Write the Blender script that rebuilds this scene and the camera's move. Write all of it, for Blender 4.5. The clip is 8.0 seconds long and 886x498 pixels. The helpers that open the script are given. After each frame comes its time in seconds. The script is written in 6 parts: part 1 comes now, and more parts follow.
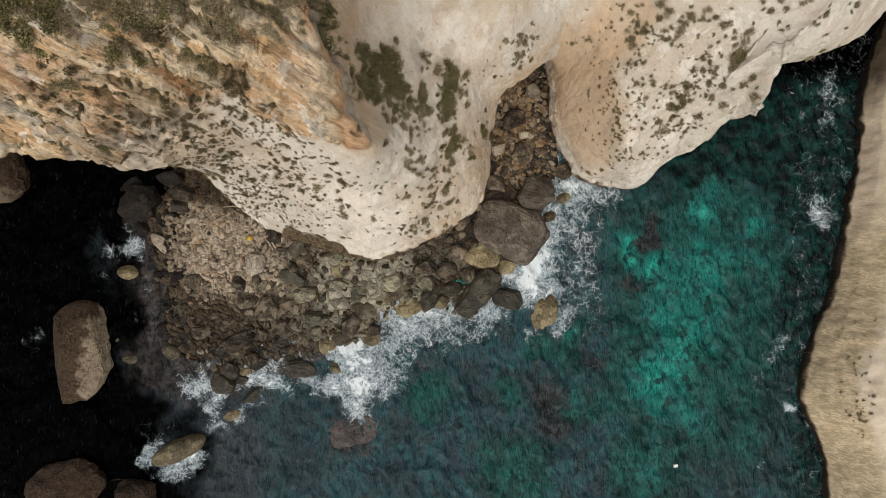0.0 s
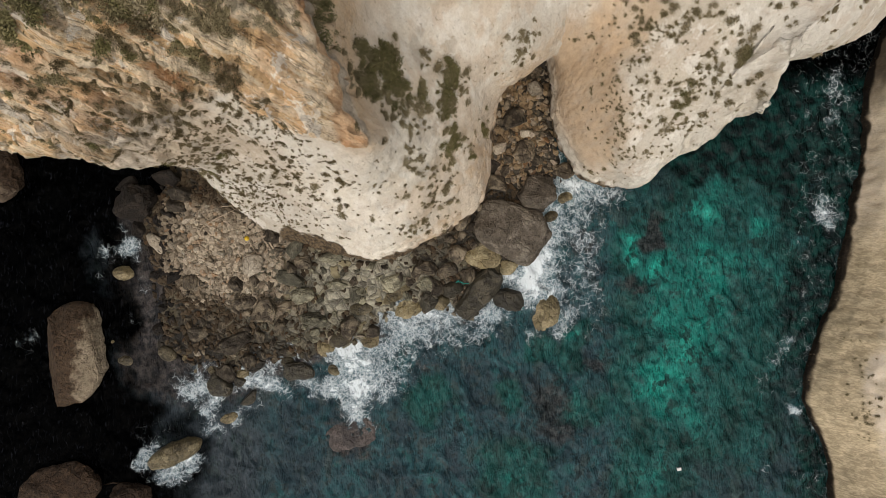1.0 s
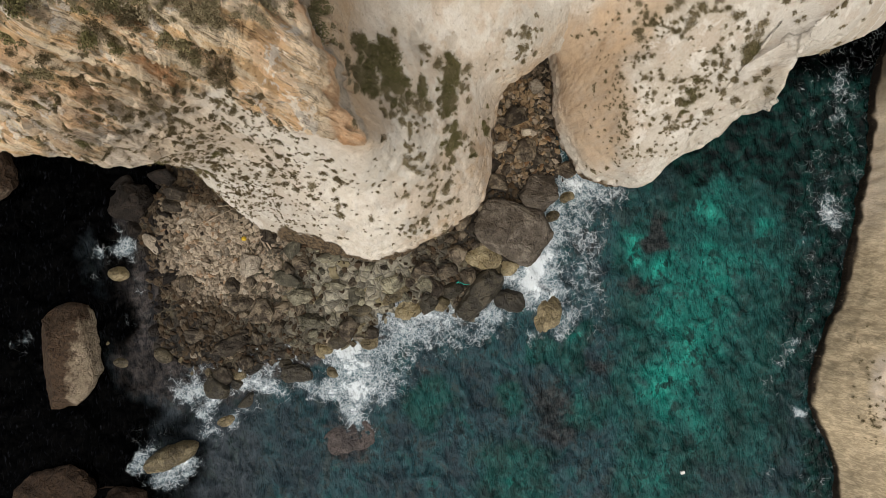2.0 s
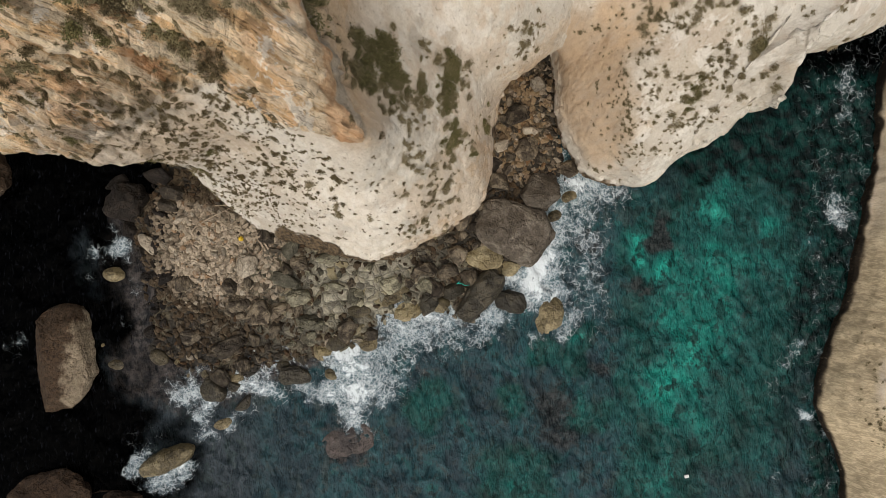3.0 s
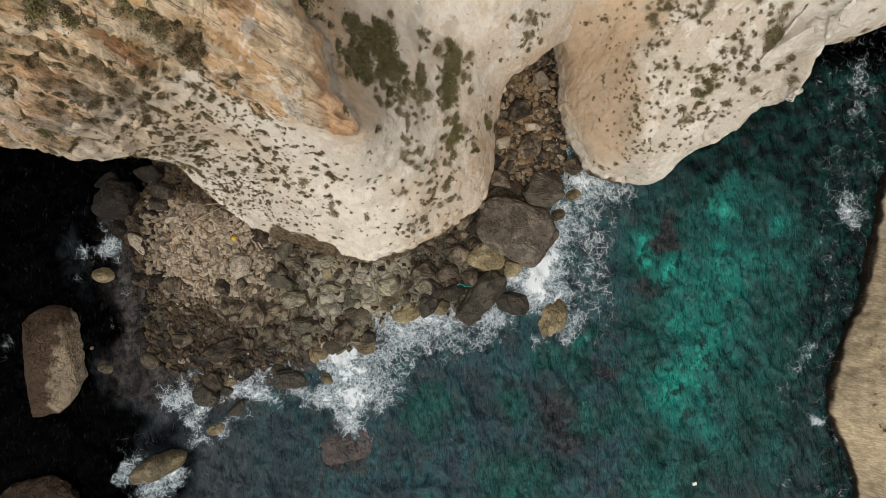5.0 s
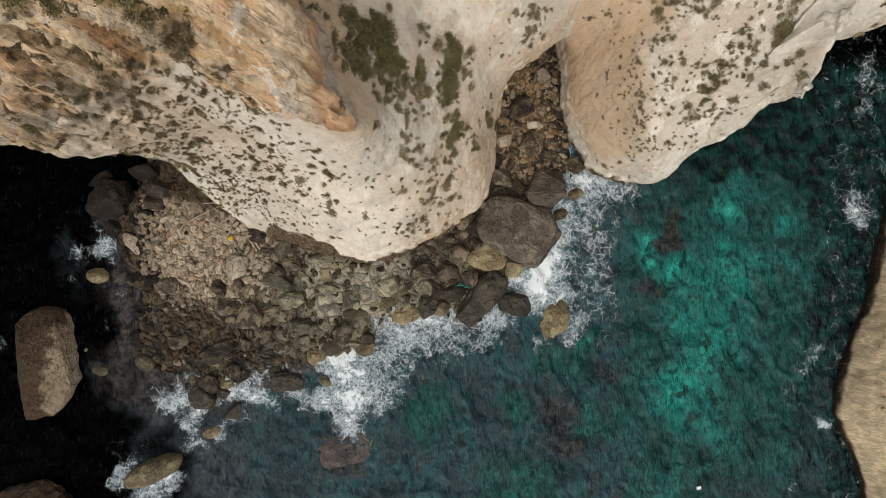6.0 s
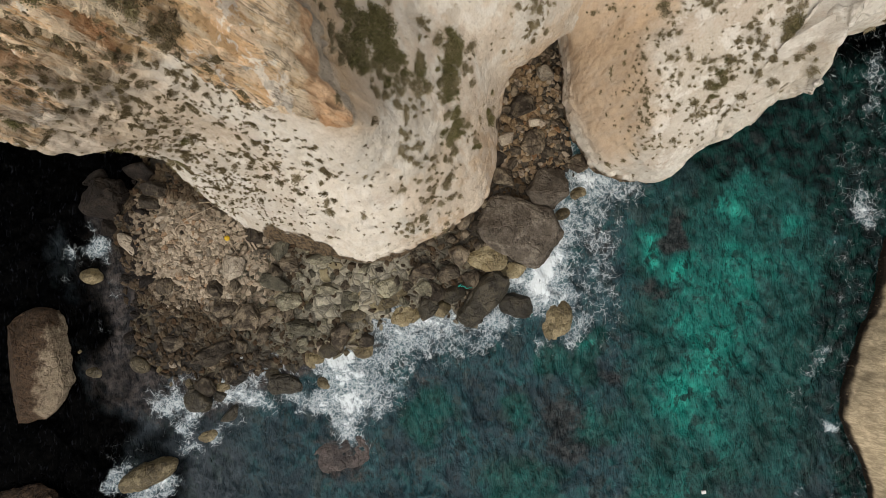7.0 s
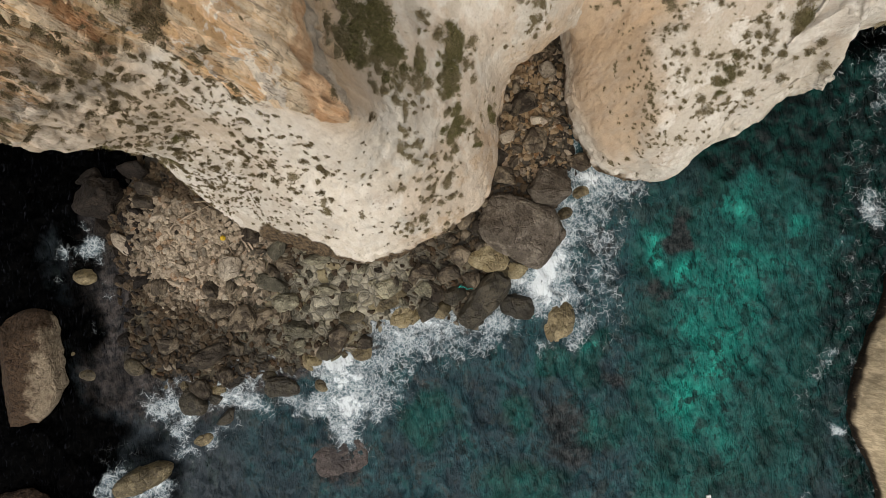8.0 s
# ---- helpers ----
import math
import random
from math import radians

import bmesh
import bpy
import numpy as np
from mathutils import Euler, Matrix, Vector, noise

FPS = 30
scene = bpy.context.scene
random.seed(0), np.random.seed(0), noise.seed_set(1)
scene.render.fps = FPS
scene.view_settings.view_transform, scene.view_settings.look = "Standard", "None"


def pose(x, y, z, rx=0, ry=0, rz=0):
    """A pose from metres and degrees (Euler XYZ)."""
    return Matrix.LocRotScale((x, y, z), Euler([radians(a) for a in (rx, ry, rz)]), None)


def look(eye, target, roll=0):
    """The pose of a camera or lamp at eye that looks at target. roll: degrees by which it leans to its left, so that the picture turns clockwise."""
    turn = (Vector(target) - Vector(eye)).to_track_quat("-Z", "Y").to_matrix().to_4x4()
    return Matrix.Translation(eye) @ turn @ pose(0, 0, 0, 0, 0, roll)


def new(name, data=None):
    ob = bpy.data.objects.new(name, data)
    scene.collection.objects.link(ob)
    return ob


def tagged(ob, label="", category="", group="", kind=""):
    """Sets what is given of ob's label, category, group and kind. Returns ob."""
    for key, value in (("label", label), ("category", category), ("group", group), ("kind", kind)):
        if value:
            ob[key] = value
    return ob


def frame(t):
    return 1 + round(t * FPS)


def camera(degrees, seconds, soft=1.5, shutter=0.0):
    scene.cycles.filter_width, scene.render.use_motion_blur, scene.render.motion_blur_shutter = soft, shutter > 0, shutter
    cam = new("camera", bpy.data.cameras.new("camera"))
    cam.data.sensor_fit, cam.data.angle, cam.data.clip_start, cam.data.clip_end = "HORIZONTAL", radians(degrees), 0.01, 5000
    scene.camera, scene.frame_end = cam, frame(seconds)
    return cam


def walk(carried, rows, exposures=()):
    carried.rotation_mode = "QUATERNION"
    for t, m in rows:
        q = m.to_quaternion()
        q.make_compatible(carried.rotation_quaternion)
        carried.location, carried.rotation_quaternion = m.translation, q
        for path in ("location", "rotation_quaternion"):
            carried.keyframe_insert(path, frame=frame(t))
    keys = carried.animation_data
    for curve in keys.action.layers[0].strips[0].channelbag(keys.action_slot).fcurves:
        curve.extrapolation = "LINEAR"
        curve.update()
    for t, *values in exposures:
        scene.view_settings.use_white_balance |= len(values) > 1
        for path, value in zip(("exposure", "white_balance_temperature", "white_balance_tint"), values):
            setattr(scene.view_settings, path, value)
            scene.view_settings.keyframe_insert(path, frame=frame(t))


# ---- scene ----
cam = camera(72.0, 8.0, 0.5)
METRES, EYE, TILT, LEAN, TURN = 10.7, 88.0, -90.0, 0.0, 0.0
ROWS = [
    (0.0, 0.0000, 0.0000, 0.0000, 0.0000, -0.0000, -0.0000),
    (0.5, -0.0012, 0.0579, 0.0028, -0.0061, 0.0000, -0.0100),
    (1.0, -0.0034, 0.1165, 0.0062, -0.0184, -0.0122, 0.0000),
    (1.5, -0.0059, 0.1757, 0.0097, -0.0367, -0.0245, 0.0100),
    (3.0, -0.0076, 0.3556, 0.0113, -0.0245, 0.0000, 0.0200),
    (3.5, -0.0087, 0.4160, 0.0125, -0.0306, -0.0061, 0.0100),
    (4.0, -0.0091, 0.4779, 0.0133, -0.0367, -0.0122, 0.0100),
    (4.5, -0.0084, 0.5395, 0.0134, -0.0367, -0.0184, 0.0000),
    (6.0, -0.0098, 0.7284, 0.0142, -0.0245, -0.0184, 0.0000),
    (6.5, -0.0116, 0.7944, 0.0155, -0.0245, -0.0245, -0.0000),
    (7.0, -0.0130, 0.8621, 0.0173, -0.0306, -0.0306, -0.0000),
    (7.5, -0.0140, 0.9303, 0.0196, -0.0428, -0.0367, 0.0000),
    (8.0, -0.0158, 0.9979, 0.0225, -0.0489, -0.0612, 0.0100),
]
EXPOSURE = [(0.0, -0.06, 6750, 9), (8.0, -0.06, 6750, 9)]
walk(cam, [(t, pose(0, 0, EYE, TILT, LEAN, TURN) @ pose(METRES * x, METRES * y, METRES * z, 90 + pitch, roll, yaw)) for t, x, y, z, yaw, pitch, roll in ROWS], EXPOSURE)

# ---- light ----
world = bpy.data.worlds.new("sky")
scene.world = world
world.use_nodes = True
_w = world.node_tree
_sky = _w.nodes.new("ShaderNodeTexSky")
_sky.sky_type, _sky.sun_disc = "NISHITA", False
_sky.sun_elevation, _sky.sun_rotation = radians(52), radians(190)
_sky.air_density, _sky.dust_density, _sky.ozone_density = 1.0, 4.0, 1.0
_bg = _w.nodes["Background"]
_bg.inputs["Strength"].default_value = 0.15
_haze = _w.nodes.new("ShaderNodeHueSaturation")
_haze.inputs["Saturation"].default_value = 0.5
_w.links.new(_sky.outputs["Color"], _haze.inputs["Color"])
_w.links.new(_haze.outputs["Color"], _bg.inputs["Color"])
sun_data = bpy.data.lights.new("sun", "SUN")
sun_data.energy, sun_data.angle, sun_data.color = 1.05, radians(75), (1.0, 0.95, 0.88)
sun = new("sun", sun_data)
sun.matrix_world = look((-4, -23, 39), (0, 0, 0))

# ---- numbers for shapes: lattice noise ----


def hash3(i, j, k, s):
    h = (i * 374761393 + j * 668265263 + k * 2147483647 + s * 974634777) & 0xFFFFFFFF
    h = ((h ^ (h >> 13)) * 1274126177) & 0xFFFFFFFF
    h = ((h ^ (h >> 16)) * 2246822519) & 0xFFFFFFFF
    return ((h ^ (h >> 15)) & 0xFFFFFF) / float(0xFFFFFF)


def vnoise(p, s=0):
    """Smooth lattice noise in -1..1 for an (N, 3) array."""
    p = np.asarray(p, dtype=float)
    b = np.floor(p).astype(np.int64)
    f = p - b
    f = f * f * f * (f * (f * 6 - 15) + 10)
    out = 0
    for dx in (0, 1):
        for dy in (0, 1):
            for dz in (0, 1):
                w = (f[:, 0] if dx else 1 - f[:, 0]) * (f[:, 1] if dy else 1 - f[:, 1]) * (f[:, 2] if dz else 1 - f[:, 2])
                out = out + w * hash3(b[:, 0] + dx, b[:, 1] + dy, b[:, 2] + dz, s)
    return out * 2 - 1


def fbm(p, octaves=4, s=0, gain=0.5):
    out, a = 0, 1.0
    p = np.array(p, dtype=float)
    for o in range(octaves):
        out = out + a * vnoise(p + 17.3 * o, s + o)
        p, a = p * 2.03, a * gain
    return out


def ridged(p, octaves=4, s=0):
    out, a = 0, 1.0
    p = np.array(p, dtype=float)
    for o in range(octaves):
        out = out + a * (1 - 2 * np.abs(vnoise(p + 9.1 * o, s + o)))
        p, a = p * 2.1, a * 0.5
    return out


def blocks(p, s=0):
    """Cellular noise: a random level for each cell, and how near the joint between two cells lies."""
    p = np.asarray(p, dtype=float)
    b = np.floor(p).astype(np.int64)
    first, second, level = np.full(len(p), 9.0), np.full(len(p), 9.0), np.zeros(len(p))
    for dx in (-1, 0, 1):
        for dy in (-1, 0, 1):
            for dz in (-1, 0, 1):
                i, j, k = b[:, 0] + dx, b[:, 1] + dy, b[:, 2] + dz
                c = np.column_stack([i + hash3(i, j, k, s), j + hash3(i, j, k, s + 1), k + hash3(i, j, k, s + 2)])
                d = np.linalg.norm(p - c, axis=1)
                near = d < first
                second = np.where(near, first, np.minimum(second, d))
                level = np.where(near, hash3(i, j, k, s + 3), level)
                first = np.where(near, d, first)
    return level, second - first


def smooth(a, b, x):
    t = np.clip((x - a) / (b - a), 0, 1)
    return t * t * (3 - 2 * t)


def spline(points, per):
    """Catmull-Rom through rows of points, per steps to an interval, along the first axis."""
    q = np.asarray(points, dtype=float)
    q = np.concatenate([2 * q[:1] - q[1:2], q, 2 * q[-1:] - q[-2:-1]])
    rows = []
    for i in range(1, len(q) - 2):
        for t in np.arange(per) / per:
            rows.append(0.5 * (2 * q[i] + (q[i + 1] - q[i - 1]) * t + (2 * q[i - 1] - 5 * q[i] + 4 * q[i + 1] - q[i + 2]) * t ** 2
                               + (3 * q[i] - q[i - 1] - 3 * q[i + 1] + q[i + 2]) * t ** 3))
    rows.append(q[-2])
    return np.array(rows)


# ---- land forms: each cliff is lofted over sections that climb from the sea bed to the plateau ----


class Cliff:
    def __init__(self, name):
        self.name, self.sections = name, []

    def section(self, *points):
        far = points[-1]
        self.sections.append(list(points) + [(far[0] * 1.15, far[1] + 70, far[2] + 3)] if self.name != "cliff_east" else list(points))

    def loft(self, along, up):
        g = spline(np.array(self.sections), along)
        g = g.transpose(1, 0, 2)
        straight = np.concatenate([g[i] + (g[i + 1] - g[i]) * t for i in range(len(g) - 1) for t in (np.arange(up) / up)[:, None, None, None]] + [g[-1:]])
        g = (0.2 * spline(g, up) + 0.8 * straight).transpose(1, 0, 2)
        self.shape = g.shape[:2]
        self.grid = g
        self.broad = self.normals()
        return self

    def normals(self):
        g = self.grid
        du = np.gradient(g, axis=0)
        dv = np.gradient(g, axis=1)
        n = np.cross(du, dv)
        n /= np.linalg.norm(n, axis=2, keepdims=True) + 1e-9
        return n

    def push(self, amount):
        """Move the face out by so many metres, along the normals of the broad shape."""
        self.grid = self.grid + self.broad * amount.reshape(*self.shape, 1)
        return self

    def flat(self):
        return self.grid.reshape(-1, 3)


west = Cliff("cliff_west")
west.section((-62, 21, -3), (-62, 20, 3), (-61, 17, 18), (-58, 11, 33), (-56, 9, 38), (-54, 10, 43), (-50, 12, 48), (-46, 13, 53), (-42, 14, 57), (-40, 20, 59), (-40, 32, 60))
west.section((-46, 19, -3), (-46, 18, 4), (-44, 14.5, 20), (-39.5, 10.8, 32), (-38.5, 9.4, 36.0), (-36, 9.4, 41), (-32.5, 9.8, 45), (-28, 11.3, 51), (-24, 12.2, 56), (-25, 18, 58), (-26, 30, 59))
west.section((-40, 18, -3), (-40, 17, 3), (-38, 14, 18), (-33.5, 9.9, 32), (-31.5, 8.3, 36.8), (-29.5, 8.4, 42), (-27, 9.6, 46), (-24.5, 10.6, 50), (-20.5, 11.2, 56), (-21, 17, 58), (-22, 30, 59))
west.section((-34, 17, -3), (-34, 16, 3), (-32, 13, 18), (-27.2, 8.5, 33), (-25.8, 6.5, 39.8), (-24.8, 7.6, 43), (-23.8, 9.0, 46.2), (-21.5, 10.4, 50.3), (-17.0, 10.8, 56), (-17.5, 16, 58), (-18, 30, 59.5))
west.section((-29.5, 9, -3), (-29.5, 9, 3), (-28.4, 9.2, 14), (-25.2, 8.6, 28), (-23.2, 7.4, 37.5), (-22, 8.3, 41), (-20.9, 9.1, 43), (-18.5, 10.5, 47), (-15.0, 10.4, 56), (-15.5, 16, 58), (-16, 30, 59.5))
west.section((-26.2, 3.2, -3), (-26, 3.6, 3), (-26.3, 5.8, 10), (-25.4, 8.1, 22), (-24, 7.7, 31.5), (-21.6, 8.4, 37), (-19.6, 9.4, 40.5), (-16.8, 10.6, 46.8), (-12.9, 10.4, 56), (-13, 16, 58), (-14, 30, 60))
west.section((-20, 0.6, -3), (-20, 1.0, 2), (-20.2, 2.6, 7.4), (-19.6, 5.4, 17), (-18.6, 8.0, 26), (-17.5, 9.3, 32.5), (-16, 9.8, 40), (-13.6, 10.0, 47.5), (-10.4, 10.5, 56.6), (-10.5, 16, 58.5), (-11, 30, 60))
west.section((-14, -0.9, -3), (-14, -0.4, 2), (-13.6, 0.9, 7.5), (-12.6, 3.6, 17), (-11, 6.8, 26), (-11.4, 7.6, 35), (-11.3, 8.5, 44.5), (-11.2, 8.8, 51), (-9, 10.6, 56.4), (-9, 16, 58.5), (-10, 30, 60))
west.section((-8.9, -1.5, -3), (-8.9, -1.3, 2), (-8.6, -0.2, 8), (-7.8, 3.1, 18.3), (-7.3, 6.0, 23), (-6.4, 7.0, 34), (-5.4, 7.5, 42), (-7.2, 8.2, 48.6), (-6.7, 9.8, 54), (-7.1, 13, 57), (-9, 30, 60))
west.section((-3, 0.2, -3), (-3, 0.7, 2), (-3.2, 1.6, 8), (-3, 3.9, 16), (-2.6, 7.5, 21.5), (-3.2, 10.8, 30.5), (-4.6, 11.6, 35.5), (-6.0, 11.6, 42), (-6.6, 12, 50), (-7.6, 14.5, 56.5), (-9, 30, 60))
west.section((1.1, 2.5, -3), (1.1, 2.9, 2), (1, 4.6, 8), (0.6, 8, 15), (0.3, 12.2, 22), (-1.2, 14.6, 27.5), (-4.2, 15.4, 35), (-6.6, 14.7, 41), (-7.2, 15, 49), (-8.5, 17.5, 56.5), (-10, 30, 60))
west.section((4.9, 5.8, -3), (4.9, 6.2, 2), (4.3, 8.2, 6), (3.9, 11, 11), (3.5, 14.2, 15.6), (0.8, 17.6, 25.8), (-2.3, 19.4, 29.6), (-4.6, 19.7, 35), (-7, 19, 44), (-8.5, 20.5, 54), (-10, 32, 60))
west.section((6.9, 14.6, -3), (6.9, 15.2, 1.6), (6.5, 16.9, 5), (6.1, 18.2, 9), (5.4, 18.8, 14), (4.4, 19.8, 23.5), (2.6, 21.2, 27.5), (0, 22.3, 31), (-3.5, 23, 37), (-6.5, 23.5, 47), (-9, 33, 59))
west.section((9.5, 25, -3), (9.5, 24.5, 2), (9.3, 22.8, 7), (9.1, 20.6, 12.5), (8.7, 20.1, 17), (7.8, 20.4, 22.6), (6.8, 21.6, 27), (5, 23, 31), (2, 24, 35), (-2, 25.5, 42), (-8, 34, 57))
west.section((13, 27.5, -3), (13, 27, 2), (12.8, 25, 8), (12.2, 22.5, 14), (11.8, 22.0, 17), (11.2, 22.2, 21), (10.2, 23.3, 25.5), (8.5, 25.2, 30), (6, 27, 34), (3, 29, 39), (-2, 36, 54))
west.section((15.4, 29, -3), (15.4, 28.5, 2), (15.2, 26.5, 8), (14.9, 24.2, 12.5), (14.4, 23.9, 16), (14.0, 24.0, 20), (13.2, 24.8, 24), (12.5, 26.5, 28), (11, 29, 32), (8, 33, 38), (3, 41, 52))

north = Cliff("cliff_north")
north.section((14.3, 31, -3), (14.3, 30, 2), (14.2, 28, 6), (13.9, 24.6, 9.5), (13.2, 23.6, 14), (12.7, 23.5, 18.5), (12.2, 24.2, 23), (11.2, 25.8, 27), (10, 28.5, 31), (8, 33, 38), (3, 42, 52))
north.section((15.0, 21.5, -3), (15.0, 21.5, 2), (15.0, 21.6, 7), (14.9, 22.0, 11.5), (15.6, 22.5, 15.5), (16.4, 22.8, 19), (16.6, 24, 22.5), (16.8, 26, 26), (16, 29, 31), (13, 34, 39), (8, 43, 52))
north.section((15.3, 16.9, -3), (15.3, 16.9, 2), (15.4, 17.2, 6), (15.9, 18.0, 11), (16.6, 19.4, 16), (17.6, 21.2, 20), (18.6, 23, 23.5), (19.6, 25.5, 27.5), (19.5, 29.5, 33), (16, 36, 40), (10, 44, 52))
north.section((18.9, 10.1, -3), (18.8, 10.2, 1.5), (18.4, 11.2, 6), (18.4, 13.2, 12), (18.8, 15.4, 18), (19.6, 17.4, 22.4), (22, 19.8, 25.4), (23, 23, 29), (24, 27, 33), (22, 34, 40), (16, 45, 52))
north.section((23.8, 8.8, -3), (23.8, 8.8, 1.5), (22.8, 8.8, 6), (20.8, 10.2, 12), (20.9, 12.2, 18.2), (22.8, 14.3, 21.5), (25.3, 16.3, 23.8), (26.3, 20, 28), (28, 25, 33), (28, 34, 40), (24, 46, 52))
north.section((27.5, 8.9, -3), (27.5, 8.9, 2), (26.2, 8.5, 7), (25, 8.4, 10.3), (25.4, 9.8, 13.5), (26, 11.6, 18), (27, 14, 22), (28, 17, 26.5), (31, 23, 32), (34, 34, 39), (34, 46, 50))
north.section((29.3, 11.8, -3), (29.3, 11.7, 2), (28.2, 11.4, 8), (27.2, 11.3, 13.5), (27.1, 12.0, 17), (27.2, 13.2, 21), (27.9, 15.2, 24.2), (28.7, 17.6, 27.8), (32.5, 23.5, 32.5), (37, 34, 39), (39, 46, 49))
north.section((31.5, 14.2, -3), (31.5, 14, 2), (30.5, 13.2, 9), (29.8, 12.3, 16), (29.3, 11.9, 20.3), (28.9, 13.5, 23.5), (29, 15.8, 26.5), (29.5, 18, 29), (34, 24, 33), (40, 34, 39), (44, 46, 48))
north.section((33.7, 17, -3), (33.7, 16.5, 2), (32.2, 14.9, 11), (31.2, 13.9, 18.5), (30.6, 13.9, 24), (30.3, 14.6, 26.5), (30.3, 16.4, 28.7), (31.2, 19, 30.6), (36, 24.5, 33.5), (43, 34, 38.5), (48, 46, 47))
north.section((36, 20, -3), (36, 19, 2), (34, 16.5, 12), (32.5, 15, 20), (31.6, 13.7, 27.0), (31.3, 14.9, 29), (31.6, 17, 30.5), (33, 20, 32), (38, 25, 34), (46, 34, 38), (52, 46, 46))
north.section((37.5, 22.5, -3), (37.5, 21.5, 2), (34.6, 19.9, 12), (32.7, 18.7, 20), (30.9, 18.0, 26.3), (30.9, 18.5, 28.4), (31.8, 19.6, 30), (35, 21.5, 31.5), (40, 26, 34), (48, 35, 38), (54, 46, 45.5))
north.section((43, 27, -3), (43, 26, 2), (41, 23, 12), (39.5, 21.2, 19), (38.7, 20.3, 24), (38.3, 20.6, 26.5), (38.5, 21.6, 28.5), (40, 24, 30), (44, 28, 33), (52, 36, 37), (58, 46, 44))
north.section((54, 33, -3), (54, 32, 2), (51.5, 28, 9), (49.2, 25.4, 15), (48.2, 24.8, 18.5), (47.8, 25.6, 21), (48, 27, 23), (49, 29, 25), (52, 32, 28), (57, 38, 33), (62, 46, 40))
north.section((62, 38, -3), (62, 37, 2), (59, 34, 8), (57, 32, 13), (56, 31.4, 16), (56, 32, 18), (56.5, 33, 20), (58, 35, 23), (61, 38, 27), (65, 42, 32), (70, 48, 38))

east = Cliff("cliff_east")
east.section((64, 38, -3), (63.5, 37.5, 1), (62, 36.5, 5), (60, 35.5, 9), (59, 35.5, 13), (59, 36, 18), (60, 37, 23), (64, 39, 28), (74, 42, 31), (140, 60, 34))
east.section((59.2, 24, -3), (59, 24, 1), (57.4, 24.2, 5), (55, 24.5, 9.7), (54.2, 25, 14), (54, 26, 19), (55, 27, 24), (59, 29, 28), (70, 32, 31), (140, 40, 34))
east.section((58.8, 15, -3), (58.6, 15, 1), (58.1, 15, 4), (57.0, 15.2, 8), (55.8, 15.4, 13), (55.4, 15.8, 19), (56.2, 16.3, 25), (60, 17, 29), (71, 19, 32), (140, 24, 34))
east.section((57.0, 8, -3), (56.9, 8, 1), (56.8, 8, 4), (56.4, 8, 8), (55.8, 8.2, 13), (55.6, 8.3, 19), (56.2, 8.5, 25), (60, 9, 29), (71, 10, 32), (140, 12, 34))
east.section((55.4, 2, -3), (55.3, 2, 1), (55.3, 2, 4), (55.2, 2, 8), (54.9, 2, 12), (54.7, 2, 18), (55.5, 2, 25), (60, 2, 29), (71, 2, 32), (140, 2, 34))
east.section((53.4, -5.5, -3), (53.3, -5.5, 1), (53.2, -5.5, 4), (53.1, -5.5, 7.5), (53.6, -5.3, 10), (53.4, -5.2, 17), (54.4, -5, 25), (59, -5, 29), (71, -5, 32), (140, -5, 34))
east.section((51.0, -11, -3), (50.9, -11, 1), (51, -11, 4), (51, -11, 7.5), (51.8, -10.8, 10), (51.8, -10.6, 17), (53, -10.5, 25), (58, -10, 29), (71, -10, 32), (140, -10, 34))
east.section((49.8, -20, -3), (49.7, -20, 1), (49.8, -19.9, 4), (49.9, -19.8, 7), (50.8, -18.5, 10), (50.8, -17.6, 17), (52, -17, 25), (57, -17, 29), (71, -17, 32), (140, -17, 34))
east.section((53.2, -26.8, -3), (53.1, -26.8, 1), (53.1, -26.6, 4), (53.0, -26.4, 7), (53.4, -26, 10), (53.2, -25.6, 17), (54.5, -25, 25), (60, -25, 29), (72, -25, 32), (140, -25, 34))
east.section((54.6, -36, -3), (54.5, -36, 1), (54.4, -36, 4), (54.2, -35.6, 7), (54.4, -35.2, 10), (54.2, -35, 17), (55.5, -35, 25), (61, -35, 29), (73, -35, 32), (140, -35, 34))
east.section((59, -56, -3), (58.8, -56, 1), (58.8, -56, 4), (58.8, -56, 7), (59, -56, 10), (59, -56, 17), (60, -56, 25), (66, -56, 29), (78, -56, 32), (145, -56, 34))
east.section((66, -100, -3), (66, -100, 1), (66, -100, 4), (66, -100, 7), (66, -100, 10), (66, -100, 17), (67, -100, 25), (73, -100, 29), (85, -100, 32), (150, -100, 34))

west.loft(42, 34)
north.loft(40, 30)
# lean the face back so it catches more light; push the foot outward
east.sections = [[(x + 1.2 - (0.5 if z < 2 else 0) + 1.1 * math.exp(-((y + 8) / 14) ** 2) + (0.09 * max(0, z - 0.5) ** 2 if z < 9 else 6.5 + 1.7 * (z - 9)), y - 1.2, z) for x, y, z in s] for s in east.sections]
east.loft(34, 22)


def bedding(p):
    """Place across the steeply dipping beds of the rock."""
    return 0.54 * p[:, 0] + 0.80 * p[:, 1] + 0.12 * p[:, 2] + 0.3 * fbm(p / 6.0, 2, 31)


